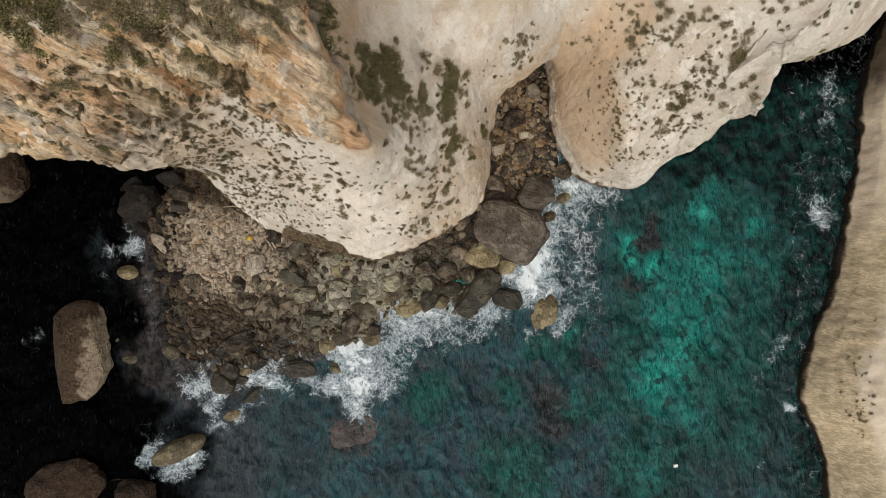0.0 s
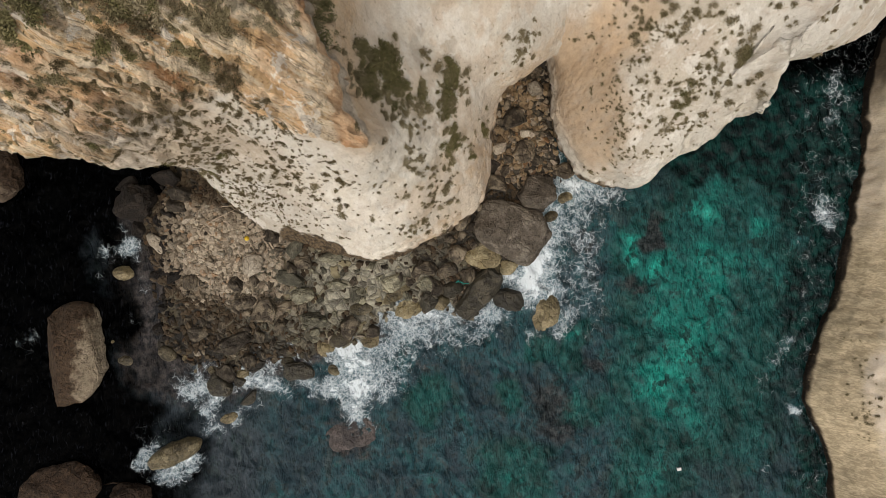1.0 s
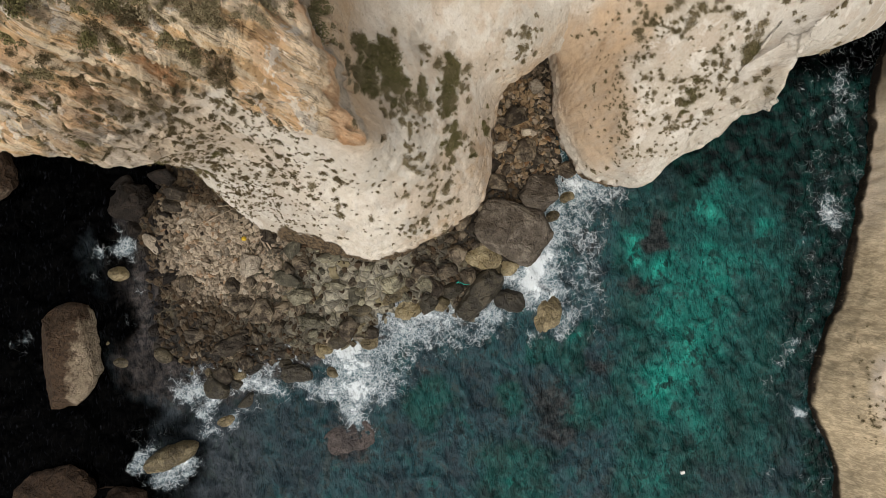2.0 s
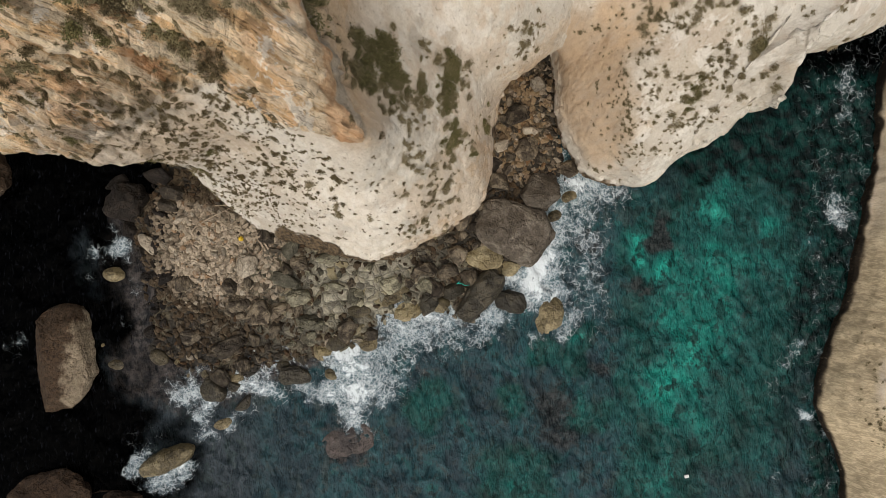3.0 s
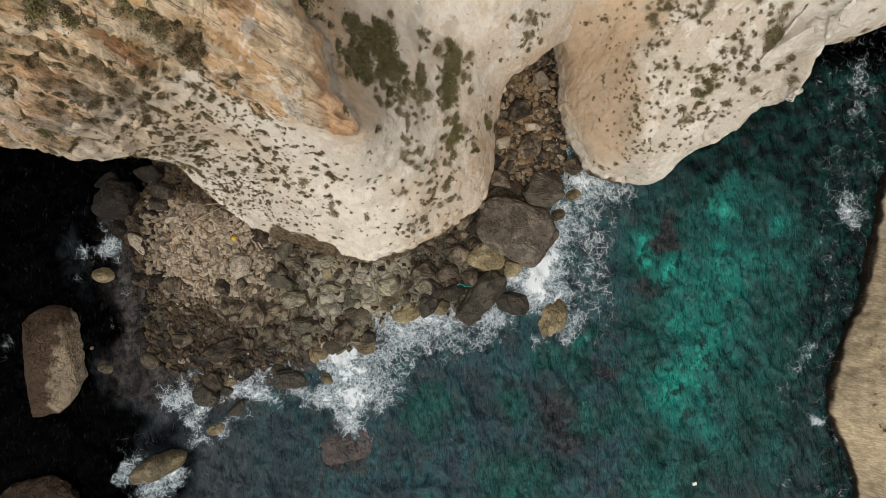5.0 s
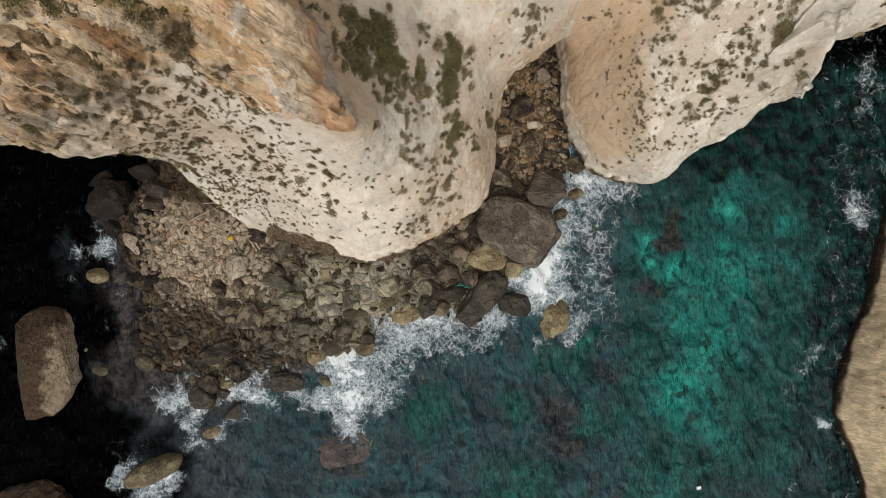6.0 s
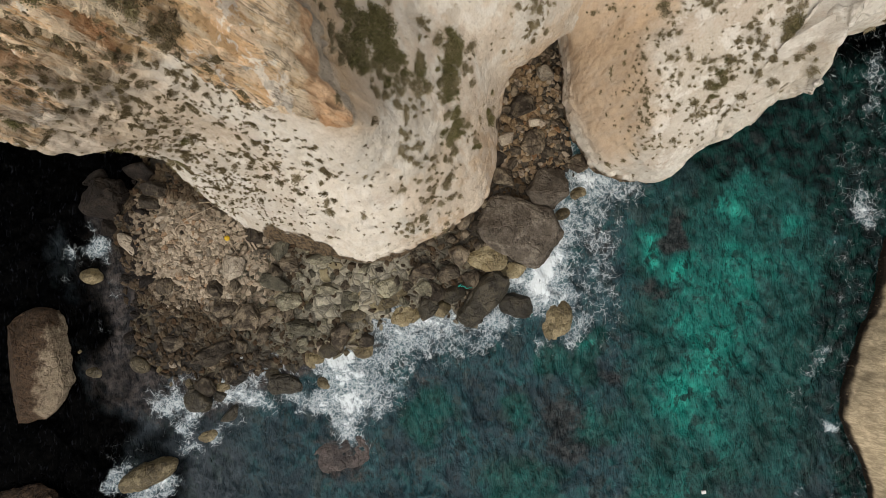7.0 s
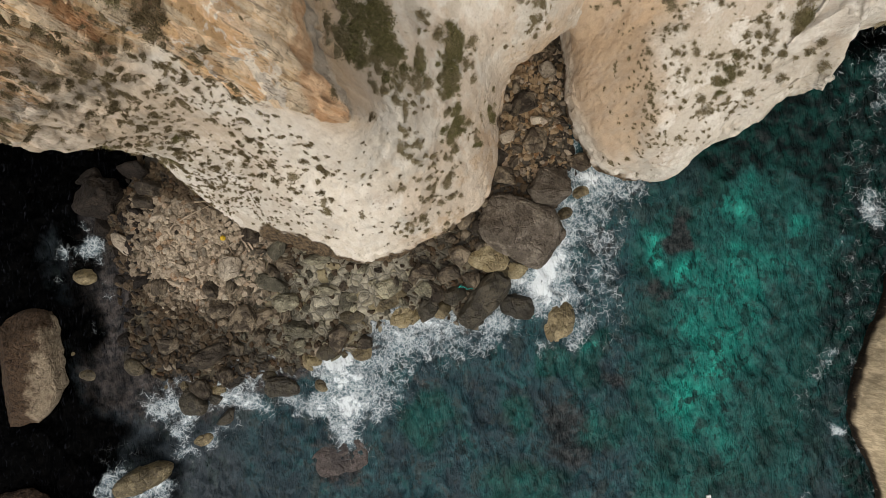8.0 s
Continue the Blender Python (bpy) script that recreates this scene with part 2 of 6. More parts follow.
def weather(cliff):
    """Buttresses, strata, ledges and pitting, pushed along the face."""
    p = cliff.flat()
    for size, amount, seed in ((9.0, 0.42, 1), (3.4, 0.12, 2)):
        cliff.push(amount * (0.55 if cliff is east else 1.0) * fbm(p * (1, 1, 0.7) / size, 3, seed))
    cliff.broad = cliff.normals()
    rough, bed = roughness(p) * (0.25 + 0.75 * smooth(-5.5, -10, p[:, 0])), bedding(p)
    warp = np.column_stack([fbm(p / 1.8 + 7 * k, 3, 23 + k) for k in range(3)])
    dip = 0.80 * p[:, 0] - 0.54 * p[:, 1]
    along = np.column_stack([dip * 0.11, p[:, 2] * 0.06, bed * 0.75])
    cliff.push((0 if cliff is east else 1) * rough * 0.34 * ridged(along + 0.05 * warp, 4, 7))
    rift = np.abs(vnoise(along * (1.5, 1.5, 1.7) + 0.10 * warp, 9))
    cliff.push(-0.6 * ochre(p) * smooth(0.10, 0.0, rift) * smooth(-0.1, 0.3, fbm(p / 4.0, 2, 15)))
    for step, amount in ((1.9, 0.70), (0.95, 0.16)):
        ledge = (bed / step + 0.05 * warp[:, 1]) % 1.0
        cliff.push(ochre(p) * rough * amount * np.where(ledge < 0.88, ledge / 0.88, (1 - ledge) / 0.12))
    for size, flat, amount, seed in ((2.2, 3.0, 0.85, 3), (0.9, 2.0, 0.48, 5), (0.45, 1.6, 0.2, 8)):
        level, joint = blocks(np.column_stack([dip / flat, p[:, 2] / 3.5, bed]) / size + warp * 0.2, seed)
        cliff.push((0 if cliff is east else amount) * rough * ((level - 0.5) * smooth(0.0, 0.22, joint) - 0.3 * smooth(0.18, 0.0, joint)))
    # the broken lip of the pale faces
    n = cliff.broad.reshape(-1, 3)[:, 2]
    level, joint = blocks(p / (2.3, 2.3, 6.0) + warp * 0.45, 43)
    level = 0.5 + (level - 0.5) * smooth(0.0, 0.16, joint)
    small, joint = blocks(p / (0.9, 0.9, 2.8) + warp * 0.4, 47)
    small = 0.5 + (small - 0.5) * smooth(0.0, 0.3, joint)
    steep = smooth(0.55, 0.15, n)
    cliff.push(np.where((p[:, 0] > 24) | (p[:, 2] < 6.5), 0.6, 0.12 if cliff is north else 0.3) * (0.25 if cliff is east else 1.0) * (level - 0.5) * steep + np.where((p[:, 0] > 24) & (p[:, 0] < 50) | (cliff is west) & (p[:, 0] < -8), 0.13 if cliff is north else 0.22, 0.0 if cliff is east else 0.08) * (small - 0.5) * steep * (1 - ochre(p)))
    cliff.push((0.15 if cliff is east else 1.0) * (0.05 + 0.18 * rough) * fbm(p / (0.9, 0.9, 2.4), 3, 11, 0.6) + 0.10 * np.minimum(0, fbm(p / (1.6, 1.6, 4.5), 2, 13) + 0.25))
    if cliff is east:
        cliff.push(0.16 * fbm(p / (2.2, 1.7, 2.6), 2, 79, 0.6) * smooth(13, 8, p[:, 2]))


def ochre(p):
    """How far the rock is the rough ochre cap rock (1) or the smooth pale marl below (0)."""
    line = np.interp(p[:, 0], (-40, -32, -26, -20, -14, -11, -5.5), (32, 36.5, 41, 46, 46.5, 44.5, 42)) + 1.6 * fbm(p / 5.0, 3, 41)
    line = np.where(p[:, 0] > -5.55, 90, line)
    return smooth(-1.6, 1.6, p[:, 2] - line)


def roughness(p):
    return np.clip(0.07 + ochre(p) + 0.5 * smooth(34, 40, p[:, 2]) * smooth(-13, -18, p[:, 0]), 0, 1)


for _c in (west, north, east):
    weather(_c)

SHORE = np.array([(-39.5, 10), (-43, 3), (-41.5, -2), (-41, -8), (-39.5, -13), (-36, -16.5), (-30, -17.5), (-25, -16.5), (-20, -15), (-14.5, -14),
                  (-11, -12.5), (-8, -9), (-4, -8), (1, -9.3), (4, -8.5), (7, -5.5), (10, -2.5), (13, -1), (14.2, 4), (14.4, 9), (17, 12), (17, 18),
                  (17, 30), (5, 32), (-20, 24), (-36, 20)], dtype=float)


def inside_by(xy, ring):
    """Signed distance to a closed outline: positive inside."""
    best = np.full(len(xy), 1e9)
    odd = np.zeros(len(xy), dtype=bool)
    for a, b in zip(ring, np.roll(ring, -1, axis=0)):
        d = b - a
        t = np.clip(((xy - a) @ d) / (d @ d), 0, 1)
        best = np.minimum(best, np.linalg.norm(xy - a - t[:, None] * d, axis=1))
        cross = (a[1] > xy[:, 1]) != (b[1] > xy[:, 1])
        with np.errstate(divide="ignore", invalid="ignore"):
            odd ^= cross & (xy[:, 0] < (b[0] - a[0]) * (xy[:, 1] - a[1]) / (b[1] - a[1]) + a[0])
    return np.where(odd, best, -best)


def flat3(xy, z=0.0):
    return np.column_stack([xy, np.full(len(xy), z)])


def beach_height(xy):
    d = inside_by(xy, SHORE) + 0.9 * fbm(flat3(xy) / 4.0, 3, 51)
    rubble = np.exp(-(((xy[:, 0] + 32) / 9) ** 2 + ((xy[:, 1] - 0.5) / 8) ** 2))
    z = np.where(d > 0, 0.16 * d, 0.45 * d)
    return np.clip(z, -3.5, 0.9) + 1.3 * rubble * smooth(0, 3, d) + 0.35 * fbm(flat3(xy) / 2.4, 4, 53) + 0.1

# ---- materials ----


class Mat:
    """A node material; values are numbers, colours or sockets."""

    def __init__(self, name):
        self.m = bpy.data.materials.new(name)
        self.m.use_nodes = True
        self.t = self.m.node_tree
        self.out = self.t.nodes["Principled BSDF"]
        self.co = self.t.nodes.new("ShaderNodeTexCoord").outputs["Object"]

    def put(self, socket, value):
        if isinstance(value, bpy.types.NodeSocket):
            self.t.links.new(value, socket)
        elif isinstance(value, (tuple, list)) and len(value) == 3 and socket.type == "RGBA":
            socket.default_value = (*value, 1)
        else:
            socket.default_value = value

    def noise(self, scale, detail=4.0, rough=0.55, co=None, warp=0.0):
        n = self.t.nodes.new("ShaderNodeTexNoise")
        self.put(n.inputs["Vector"], co or self.co)
        self.put(n.inputs["Scale"], scale)
        n.inputs["Detail"].default_value, n.inputs["Roughness"].default_value, n.inputs["Distortion"].default_value = detail, rough, warp
        return n.outputs["Fac"]

    def noise_colour(self, scale, co=None):
        n = self.t.nodes.new("ShaderNodeTexNoise")
        self.put(n.inputs["Vector"], co or self.co)
        n.inputs["Scale"].default_value = scale
        return n.outputs["Color"]

    def cells(self, scale, co=None, feature="DISTANCE_TO_EDGE"):
        n = self.t.nodes.new("ShaderNodeTexVoronoi")
        n.feature = feature
        self.put(n.inputs["Vector"], co or self.co)
        n.inputs["Scale"].default_value = scale
        return n.outputs["Distance"]

    def maths(self, op, a, b=0.0, clamp=False):
        n = self.t.nodes.new("ShaderNodeMath")
        n.operation, n.use_clamp = op, clamp
        self.put(n.inputs[0], a)
        self.put(n.inputs[1], b)
        return n.outputs[0]

    def span(self, v, a, b, c=0.0, d=1.0):
        n = self.t.nodes.new("ShaderNodeMapRange")
        n.interpolation_type = "SMOOTHSTEP"
        for key, value in (("Value", v), ("From Min", a), ("From Max", b), ("To Min", c), ("To Max", d)):
            self.put(n.inputs[key], value)
        return n.outputs["Result"]

    def mix(self, fac, a, b, blend="MIX"):
        n = self.t.nodes.new("ShaderNodeMix")
        n.data_type, n.blend_type = "RGBA", blend
        self.put(n.inputs[0], fac)
        self.put(n.inputs[6], a)
        self.put(n.inputs[7], b)
        return n.outputs[2]

    def attr(self, name):
        n = self.t.nodes.new("ShaderNodeAttribute")
        n.attribute_name = name
        return n.outputs["Fac"]

    def chance(self):
        return self.t.nodes.new("ShaderNodeObjectInfo").outputs["Random"]

    def island(self):
        return self.t.nodes.new("ShaderNodeNewGeometry").outputs["Random Per Island"]

    def place(self, scale=(1, 1, 1), rot=(0, 0, 0), add=None, amount=0.0):
        n = self.t.nodes.new("ShaderNodeMapping")
        self.put(n.inputs["Vector"], self.co)
        n.inputs["Scale"].default_value = scale
        n.inputs["Rotation"].default_value = rot
        if add is None:
            return n.outputs[0]
        v = self.t.nodes.new("ShaderNodeVectorMath")
        v.operation = "MULTIPLY_ADD"
        self.put(v.inputs[0], add)
        v.inputs[1].default_value = (amount, amount, amount)
        self.put(v.inputs[2], n.outputs[0])
        return v.outputs[0]

    def bump(self, height, strength=0.5, distance=0.1, normal=None):
        n = self.t.nodes.new("ShaderNodeBump")
        self.put(n.inputs["Height"], height)
        n.inputs["Strength"].default_value, n.inputs["Distance"].default_value = strength, distance
        if normal is not None:
            self.put(n.inputs["Normal"], normal)
        return n.outputs["Normal"]

    def done(self, colour, rough=0.9, normal=None, spec=0.2):
        self.put(self.out.inputs["Base Color"], colour)
        self.put(self.out.inputs["Roughness"], rough)
        self.put(self.out.inputs["Specular IOR Level"], spec)
        if normal is not None:
            self.put(self.out.inputs["Normal"], normal)
        return self.m


def cliff_material():
    k = Mat("limestone")
    world = k.co
    k.co = k.place((1, 1, 0.36))
    big, mid, fine = k.noise(0.16, 4), k.noise(0.9, 6, 0.6), k.noise(6.0, 6, 0.7)
    streak = k.noise(0.7, 5, 0.6, k.place((1.6, 1.6, 0.6)))
    # pale marl
    pale = k.mix(k.span(big, 0.35, 0.65), (0.60, 0.56, 0.486), (0.53, 0.47, 0.38))
    pale = k.mix(k.span(streak, 0.5, 0.72, 0.0, 0.5), pale, (0.47, 0.40, 0.32))
    pale = k.mix(k.span(k.noise(0.38, 8, 0.7, None, 0.3), 0.52, 0.60, 0.0, 0.5), pale, (0.51, 0.415, 0.32))
    pale = k.mix(k.span(k.noise(0.5, 8, 0.72, k.place((1, 1, 0.8)), 0.4), 0.51, 0.57, 0.0, 0.8), pale, (0.70, 0.66, 0.585))
    # tan, earthy marl
    tan = k.mix(k.span(mid, 0.35, 0.65), (0.60, 0.45, 0.30), (0.52, 0.385, 0.26))
    tan = k.mix(k.span(streak, 0.45, 0.7, 0.0, 0.6), tan, (0.53, 0.44, 0.34))
    # ochre cap rock
    xyz = k.t.nodes.new("ShaderNodeSeparateXYZ")
    k.put(xyz.inputs[0], world)
    beds = k.t.nodes.new("ShaderNodeCombineXYZ")
    k.put(beds.inputs[0], k.maths("MULTIPLY", k.maths("SUBTRACT", xyz.outputs[0], k.maths("MULTIPLY", xyz.outputs[1], 0.67)), 0.14))
    k.put(beds.inputs[1], k.maths("MULTIPLY", xyz.outputs[2], 0.09))
    k.put(beds.inputs[2], k.attr("bed"))
    layers = k.noise(1.5, 8, 0.72, beds.outputs[0], 0.12)
    orange = k.mix(k.span(layers, 0.45, 0.55), (0.62, 0.42, 0.225), (0.78, 0.64, 0.45))
    orange = k.mix(k.span(k.noise(0.33, 5, 0.65), 0.55, 0.68), orange, (0.46, 0.25, 0.125))
    grey = k.mix(k.span(k.noise(1.1, 8, 0.72, beds.outputs[0], 0.5), 0.40, 0.60), (0.23, 0.20, 0.16), (0.47, 0.41, 0.33))
    cap = k.mix(k.span(k.noise(0.5, 9, 0.74, beds.outputs[0], 0.2), 0.58, 0.605, 0.0, 0.6), orange, grey)
    cap = k.mix(k.span(k.noise(1.9, 6, 0.7, beds.outputs[0]), 0.585, 0.63, 0.0, 0.8), cap, (0.13, 0.088, 0.05))
    cap = k.mix(k.span(k.noise(0.9, 9, 0.74, beds.outputs[0], 0.15), 0.535, 0.56, 0.0, 0.8), cap, (0.75, 0.62, 0.45))
    cap = k.mix(k.span(k.noise(0.22, 5, 0.6), 0.50, 0.62, 0.0, 0.5), cap, (0.53, 0.32, 0.165))
    cap = k.mix(k.span(k.noise(0.45, 8, 0.7, None, 0.3), 0.555, 0.575, 0.0, 0.8), cap, (0.78, 0.72, 0.62))
    cleft = k.maths("ABSOLUTE", k.maths("SUBTRACT", k.noise(1.0, 5, 0.6, beds.outputs[0], 0.1), 0.5))
    cap = k.mix(k.maths("MULTIPLY", k.span(cleft, 0.0, 0.014, 0.85, 0.0), k.span(k.noise(0.5, 3), 0.40, 0.52)), cap, (0.10, 0.068, 0.04))
    vein = k.mix(k.span(layers, 0.42, 0.58), (0.42, 0.235, 0.12), (0.60, 0.40, 0.24))
    cap = k.mix(k.attr("rust"), cap, vein)
    # whiter marl tone; on the east cliff it makes up for weak light
    pale = k.mix(k.attr("chalk"), pale, k.mix(k.span(mid, 0.4, 0.6), (0.80, 0.745, 0.65), (0.73, 0.655, 0.54)))
    col = k.mix(k.attr("tan"), pale, tan)
    col = k.mix(k.maths("MAXIMUM", k.attr("ochre"), k.attr("rust")), col, cap)
    col = k.mix(k.attr("grey"), col, grey)
    # angular fragments of the cap rock, each with its own tone
    shards = k.t.nodes.new("ShaderNodeVectorMath")
    shards.operation = "MULTIPLY_ADD"
    k.put(shards.inputs[0], beds.outputs[0])
    shards.inputs[1].default_value = (5.0, 6.0, 1.3)
    k.put(shards.inputs[2], k.noise_colour(1.2))
    facet = k.t.nodes.new("ShaderNodeTexVoronoi")
    facet.inputs["Scale"].default_value = 1.0
    k.put(facet.inputs["Vector"], shards.outputs[0])
    tone = k.t.nodes.new("ShaderNodeSeparateColor")
    k.put(tone.inputs[0], facet.outputs["Color"])
    lit = k.t.nodes.new("ShaderNodeCombineColor")
    for i in range(3):
        k.put(lit.inputs[i], k.span(tone.outputs[0], 0.0, 1.0, 0.74, 1.32))
    broken = k.maths("MAXIMUM", k.attr("ochre"), k.maths("MULTIPLY", k.attr("grey"), 0.8))
    col = k.mix(k.maths("MULTIPLY", broken, 0.85), col, k.mix(1.0, col, lit.outputs[0], "MULTIPLY"))
    # soil and dry litter on the flat ground above
    soil = k.mix(k.span(mid, 0.4, 0.65), (0.16, 0.135, 0.09), (0.30, 0.25, 0.17))
    col = k.mix(k.attr("soil"), col, soil)
    # brown tide-washed band
    band = k.mix(k.span(k.noise(1.4, 7, 0.72, k.place((1.0, 1.9, 1.0)), 1.0), 0.38, 0.60), (0.62, 0.50, 0.32), (0.32, 0.25, 0.15))
    col = k.mix(k.attr("band"), col, band)
    wet = k.mix(k.span(k.noise(2.2, 7, 0.7), 0.40, 0.60), (0.045, 0.033, 0.021), (0.16, 0.115, 0.07))
    col = k.mix(k.attr("wet"), col, wet)
    # black strip painted along the east foot for the shade there
    col = k.mix(k.attr("weedy"), col, (0.013, 0.010, 0.008))
    # cracks and grain
    crack = k.cells(0.55, k.place((1, 1, 1.4), add=k.noise_colour(0.7), amount=1.6))
    cracked = k.maths("MULTIPLY", k.span(crack, 0.0, 0.03, 1.0, 0.0), k.maths("MULTIPLY", k.span(k.noise(0.35, 3), 0.48, 0.6), k.span(k.attr("ochre"), 0.0, 1.0, 0.12, 1.0)))
    col = k.mix(k.maths("MULTIPLY", cracked, k.maths("ADD", k.maths("MULTIPLY", k.attr("ochre"), 0.05), 0.02)), col, (0.15, 0.10, 0.06))
    col = k.mix(k.span(fine, 0.35, 0.75, 0.0, 0.35), col, k.mix(1.0, col, (0.62, 0.58, 0.52), "MULTIPLY"))
    # dark specks painted for small pits and the shadow in them
    pit_shade = k.noise(3.8, 5, 0.7, k.place((1, 1, 1.6)), 0.4)
    col = k.mix(k.maths("MULTIPLY", k.span(pit_shade, 0.60, 0.64, 0.0, 0.75), k.span(broken, 0.0, 1.0, 0.25, 1.0)), col, k.mix(1.0, col, (0.34, 0.27, 0.20), "MULTIPLY"))
    chips = k.noise(4.6, 5, 0.7, None, 0.4)
    col = k.mix(k.maths("MULTIPLY", k.span(chips, 0.58, 0.63, 0.0, 0.55), broken), col, k.mix(1.0, col, (1.3, 1.27, 1.2), "MULTIPLY"))
    dots = k.noise(2.6, 4, 0.65)
    col = k.mix(k.span(dots, 0.62, 0.68, 0.0, 0.55), col, (0.26, 0.21, 0.14))
    h = k.maths("ADD", k.maths("MULTIPLY", mid, 0.35), k.maths("MULTIPLY", fine, k.maths("ADD", k.maths("MULTIPLY", k.attr("ochre"), 0.35), 0.25)))
    h = k.maths("ADD", h, k.maths("MULTIPLY", layers, k.maths("ADD", k.maths("MULTIPLY", k.attr("ochre"), 0.75), 0.12)))
    h = k.maths("SUBTRACT", h, k.maths("MULTIPLY", cracked, 0.08))
    h = k.maths("ADD", h, k.maths("MULTIPLY", k.maths("MULTIPLY", facet.outputs["Distance"], broken), -0.5))
    grain = k.noise(14.0, 4, 0.75)
    col = k.mix(k.span(grain, 0.35, 0.5, 0.28, 0.0), col, k.mix(1.0, col, (0.55, 0.50, 0.44), "MULTIPLY"))
    return k.done(col, 0.93, k.bump(h, 0.9, 0.42), 0.15)


def rock_material(name, a, b, c, wetness=0.0, rust=None, dark=0.45, light=1.45):
    k = Mat(name)
    co = k.place((1, 1, 1), add=k.chance(), amount=37.0)
    mid, pit, fine = k.noise(0.9, 6, 0.62, co), k.noise(2.3, 7, 0.7, co, 0.4), k.noise(6.0, 6, 0.72, co)
    col = k.mix(k.span(mid, 0.38, 0.62), a, b)
    col = k.mix(k.span(k.noise(0.45, 5, 0.65, co), 0.50, 0.60), col, c)
    col = k.mix(k.span(pit, 0.36, 0.48, 0.6, 0.0), col, k.mix(1.0, col, (0.42, 0.38, 0.34), "MULTIPLY"))
    if rust:
        xyz = k.t.nodes.new("ShaderNodeSeparateXYZ")
        k.put(xyz.inputs[0], k.co)
        side = k.maths("ADD", xyz.outputs[1], k.maths("MULTIPLY", k.maths("SUBTRACT", k.noise(0.5, 7, 0.68), 0.5), 5.0))
        col = k.mix(k.span(side, -2.4, -1.6, 0.0, 0.9), col, k.mix(k.span(pit, 0.4, 0.6), rust, k.mix(1.0, rust, (0.35, 0.32, 0.3), "MULTIPLY")))
    tone = k.span(k.chance(), 0.0, 1.0, dark, light)
    g = k.t.nodes.new("ShaderNodeCombineColor")
    for i in range(3):
        k.put(g.inputs[i], tone)
    col = k.mix(1.0, col, g.outputs[0], "MULTIPLY")
    col = k.mix(k.span(fine, 0.4, 0.75, 0.0, 0.5), col, k.mix(1.0, col, (0.5, 0.47, 0.43), "MULTIPLY"))
    crust = k.noise(3.4, 8, 0.74, co, 0.3)
    col = k.mix(k.maths("MULTIPLY", k.span(crust, 0.55, 0.60, 0.0, 0.6), k.span(mid, 0.42, 0.58, 0.25, 1.0)), col, k.mix(1.0, col, (1.75, 1.72, 1.65), "MULTIPLY"))
    col = k.mix(k.span(crust, 0.44, 0.39, 0.0, 0.6), col, k.mix(1.0, col, (0.40, 0.37, 0.33), "MULTIPLY"))
    split = k.cells(0.6, k.place((1, 1, 1), add=k.noise_colour(0.9, co), amount=1.6))
    shown = k.span(k.noise(0.5, 3, 0.5, co), 0.45, 0.58)
    col = k.mix(k.maths("MULTIPLY", k.span(split, 0.0, 0.035, 0.75, 0.0), shown), col, k.mix(1.0, col, (0.25, 0.22, 0.2), "MULTIPLY"))
    h = k.maths("ADD", k.maths("ADD", k.maths("MULTIPLY", mid, 0.6), k.maths("MULTIPLY", pit, 0.5)), k.maths("MULTIPLY", fine, 0.22))
    h = k.maths("ADD", h, k.maths("MULTIPLY", k.maths("MULTIPLY", k.span(split, 0.0, 0.12), shown), 0.35))
    return k.done(col, 0.85 - 0.4 * wetness, k.bump(h, 0.85, 0.4), 0.2 + 0.25 * wetness)


def rubble_material():
    k = Mat("loose_stones")
    r = k.island()
    col = k.mix(k.span(r, 0.0, 0.7), (0.19, 0.15, 0.108), (0.43, 0.36, 0.27))
    col = k.mix(k.span(r, 0.85, 1.0), col, (0.29, 0.19, 0.115))
    col = k.mix(k.attr("rusty"), col, k.mix(1.0, col, (0.86, 0.75, 0.60), "MULTIPLY"))
    # darkens damp stones, and paints shade on those under the overhang
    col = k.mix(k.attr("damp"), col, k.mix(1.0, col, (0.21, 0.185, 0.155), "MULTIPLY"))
    fine = k.noise(5, 6, 0.7)
    col = k.mix(k.span(fine, 0.42, 0.62, 0.0, 0.6), col, k.mix(1.0, col, (0.45, 0.42, 0.38), "MULTIPLY"))
    return k.done(col, 0.9, k.bump(fine, 0.6, 0.12), 0.2)


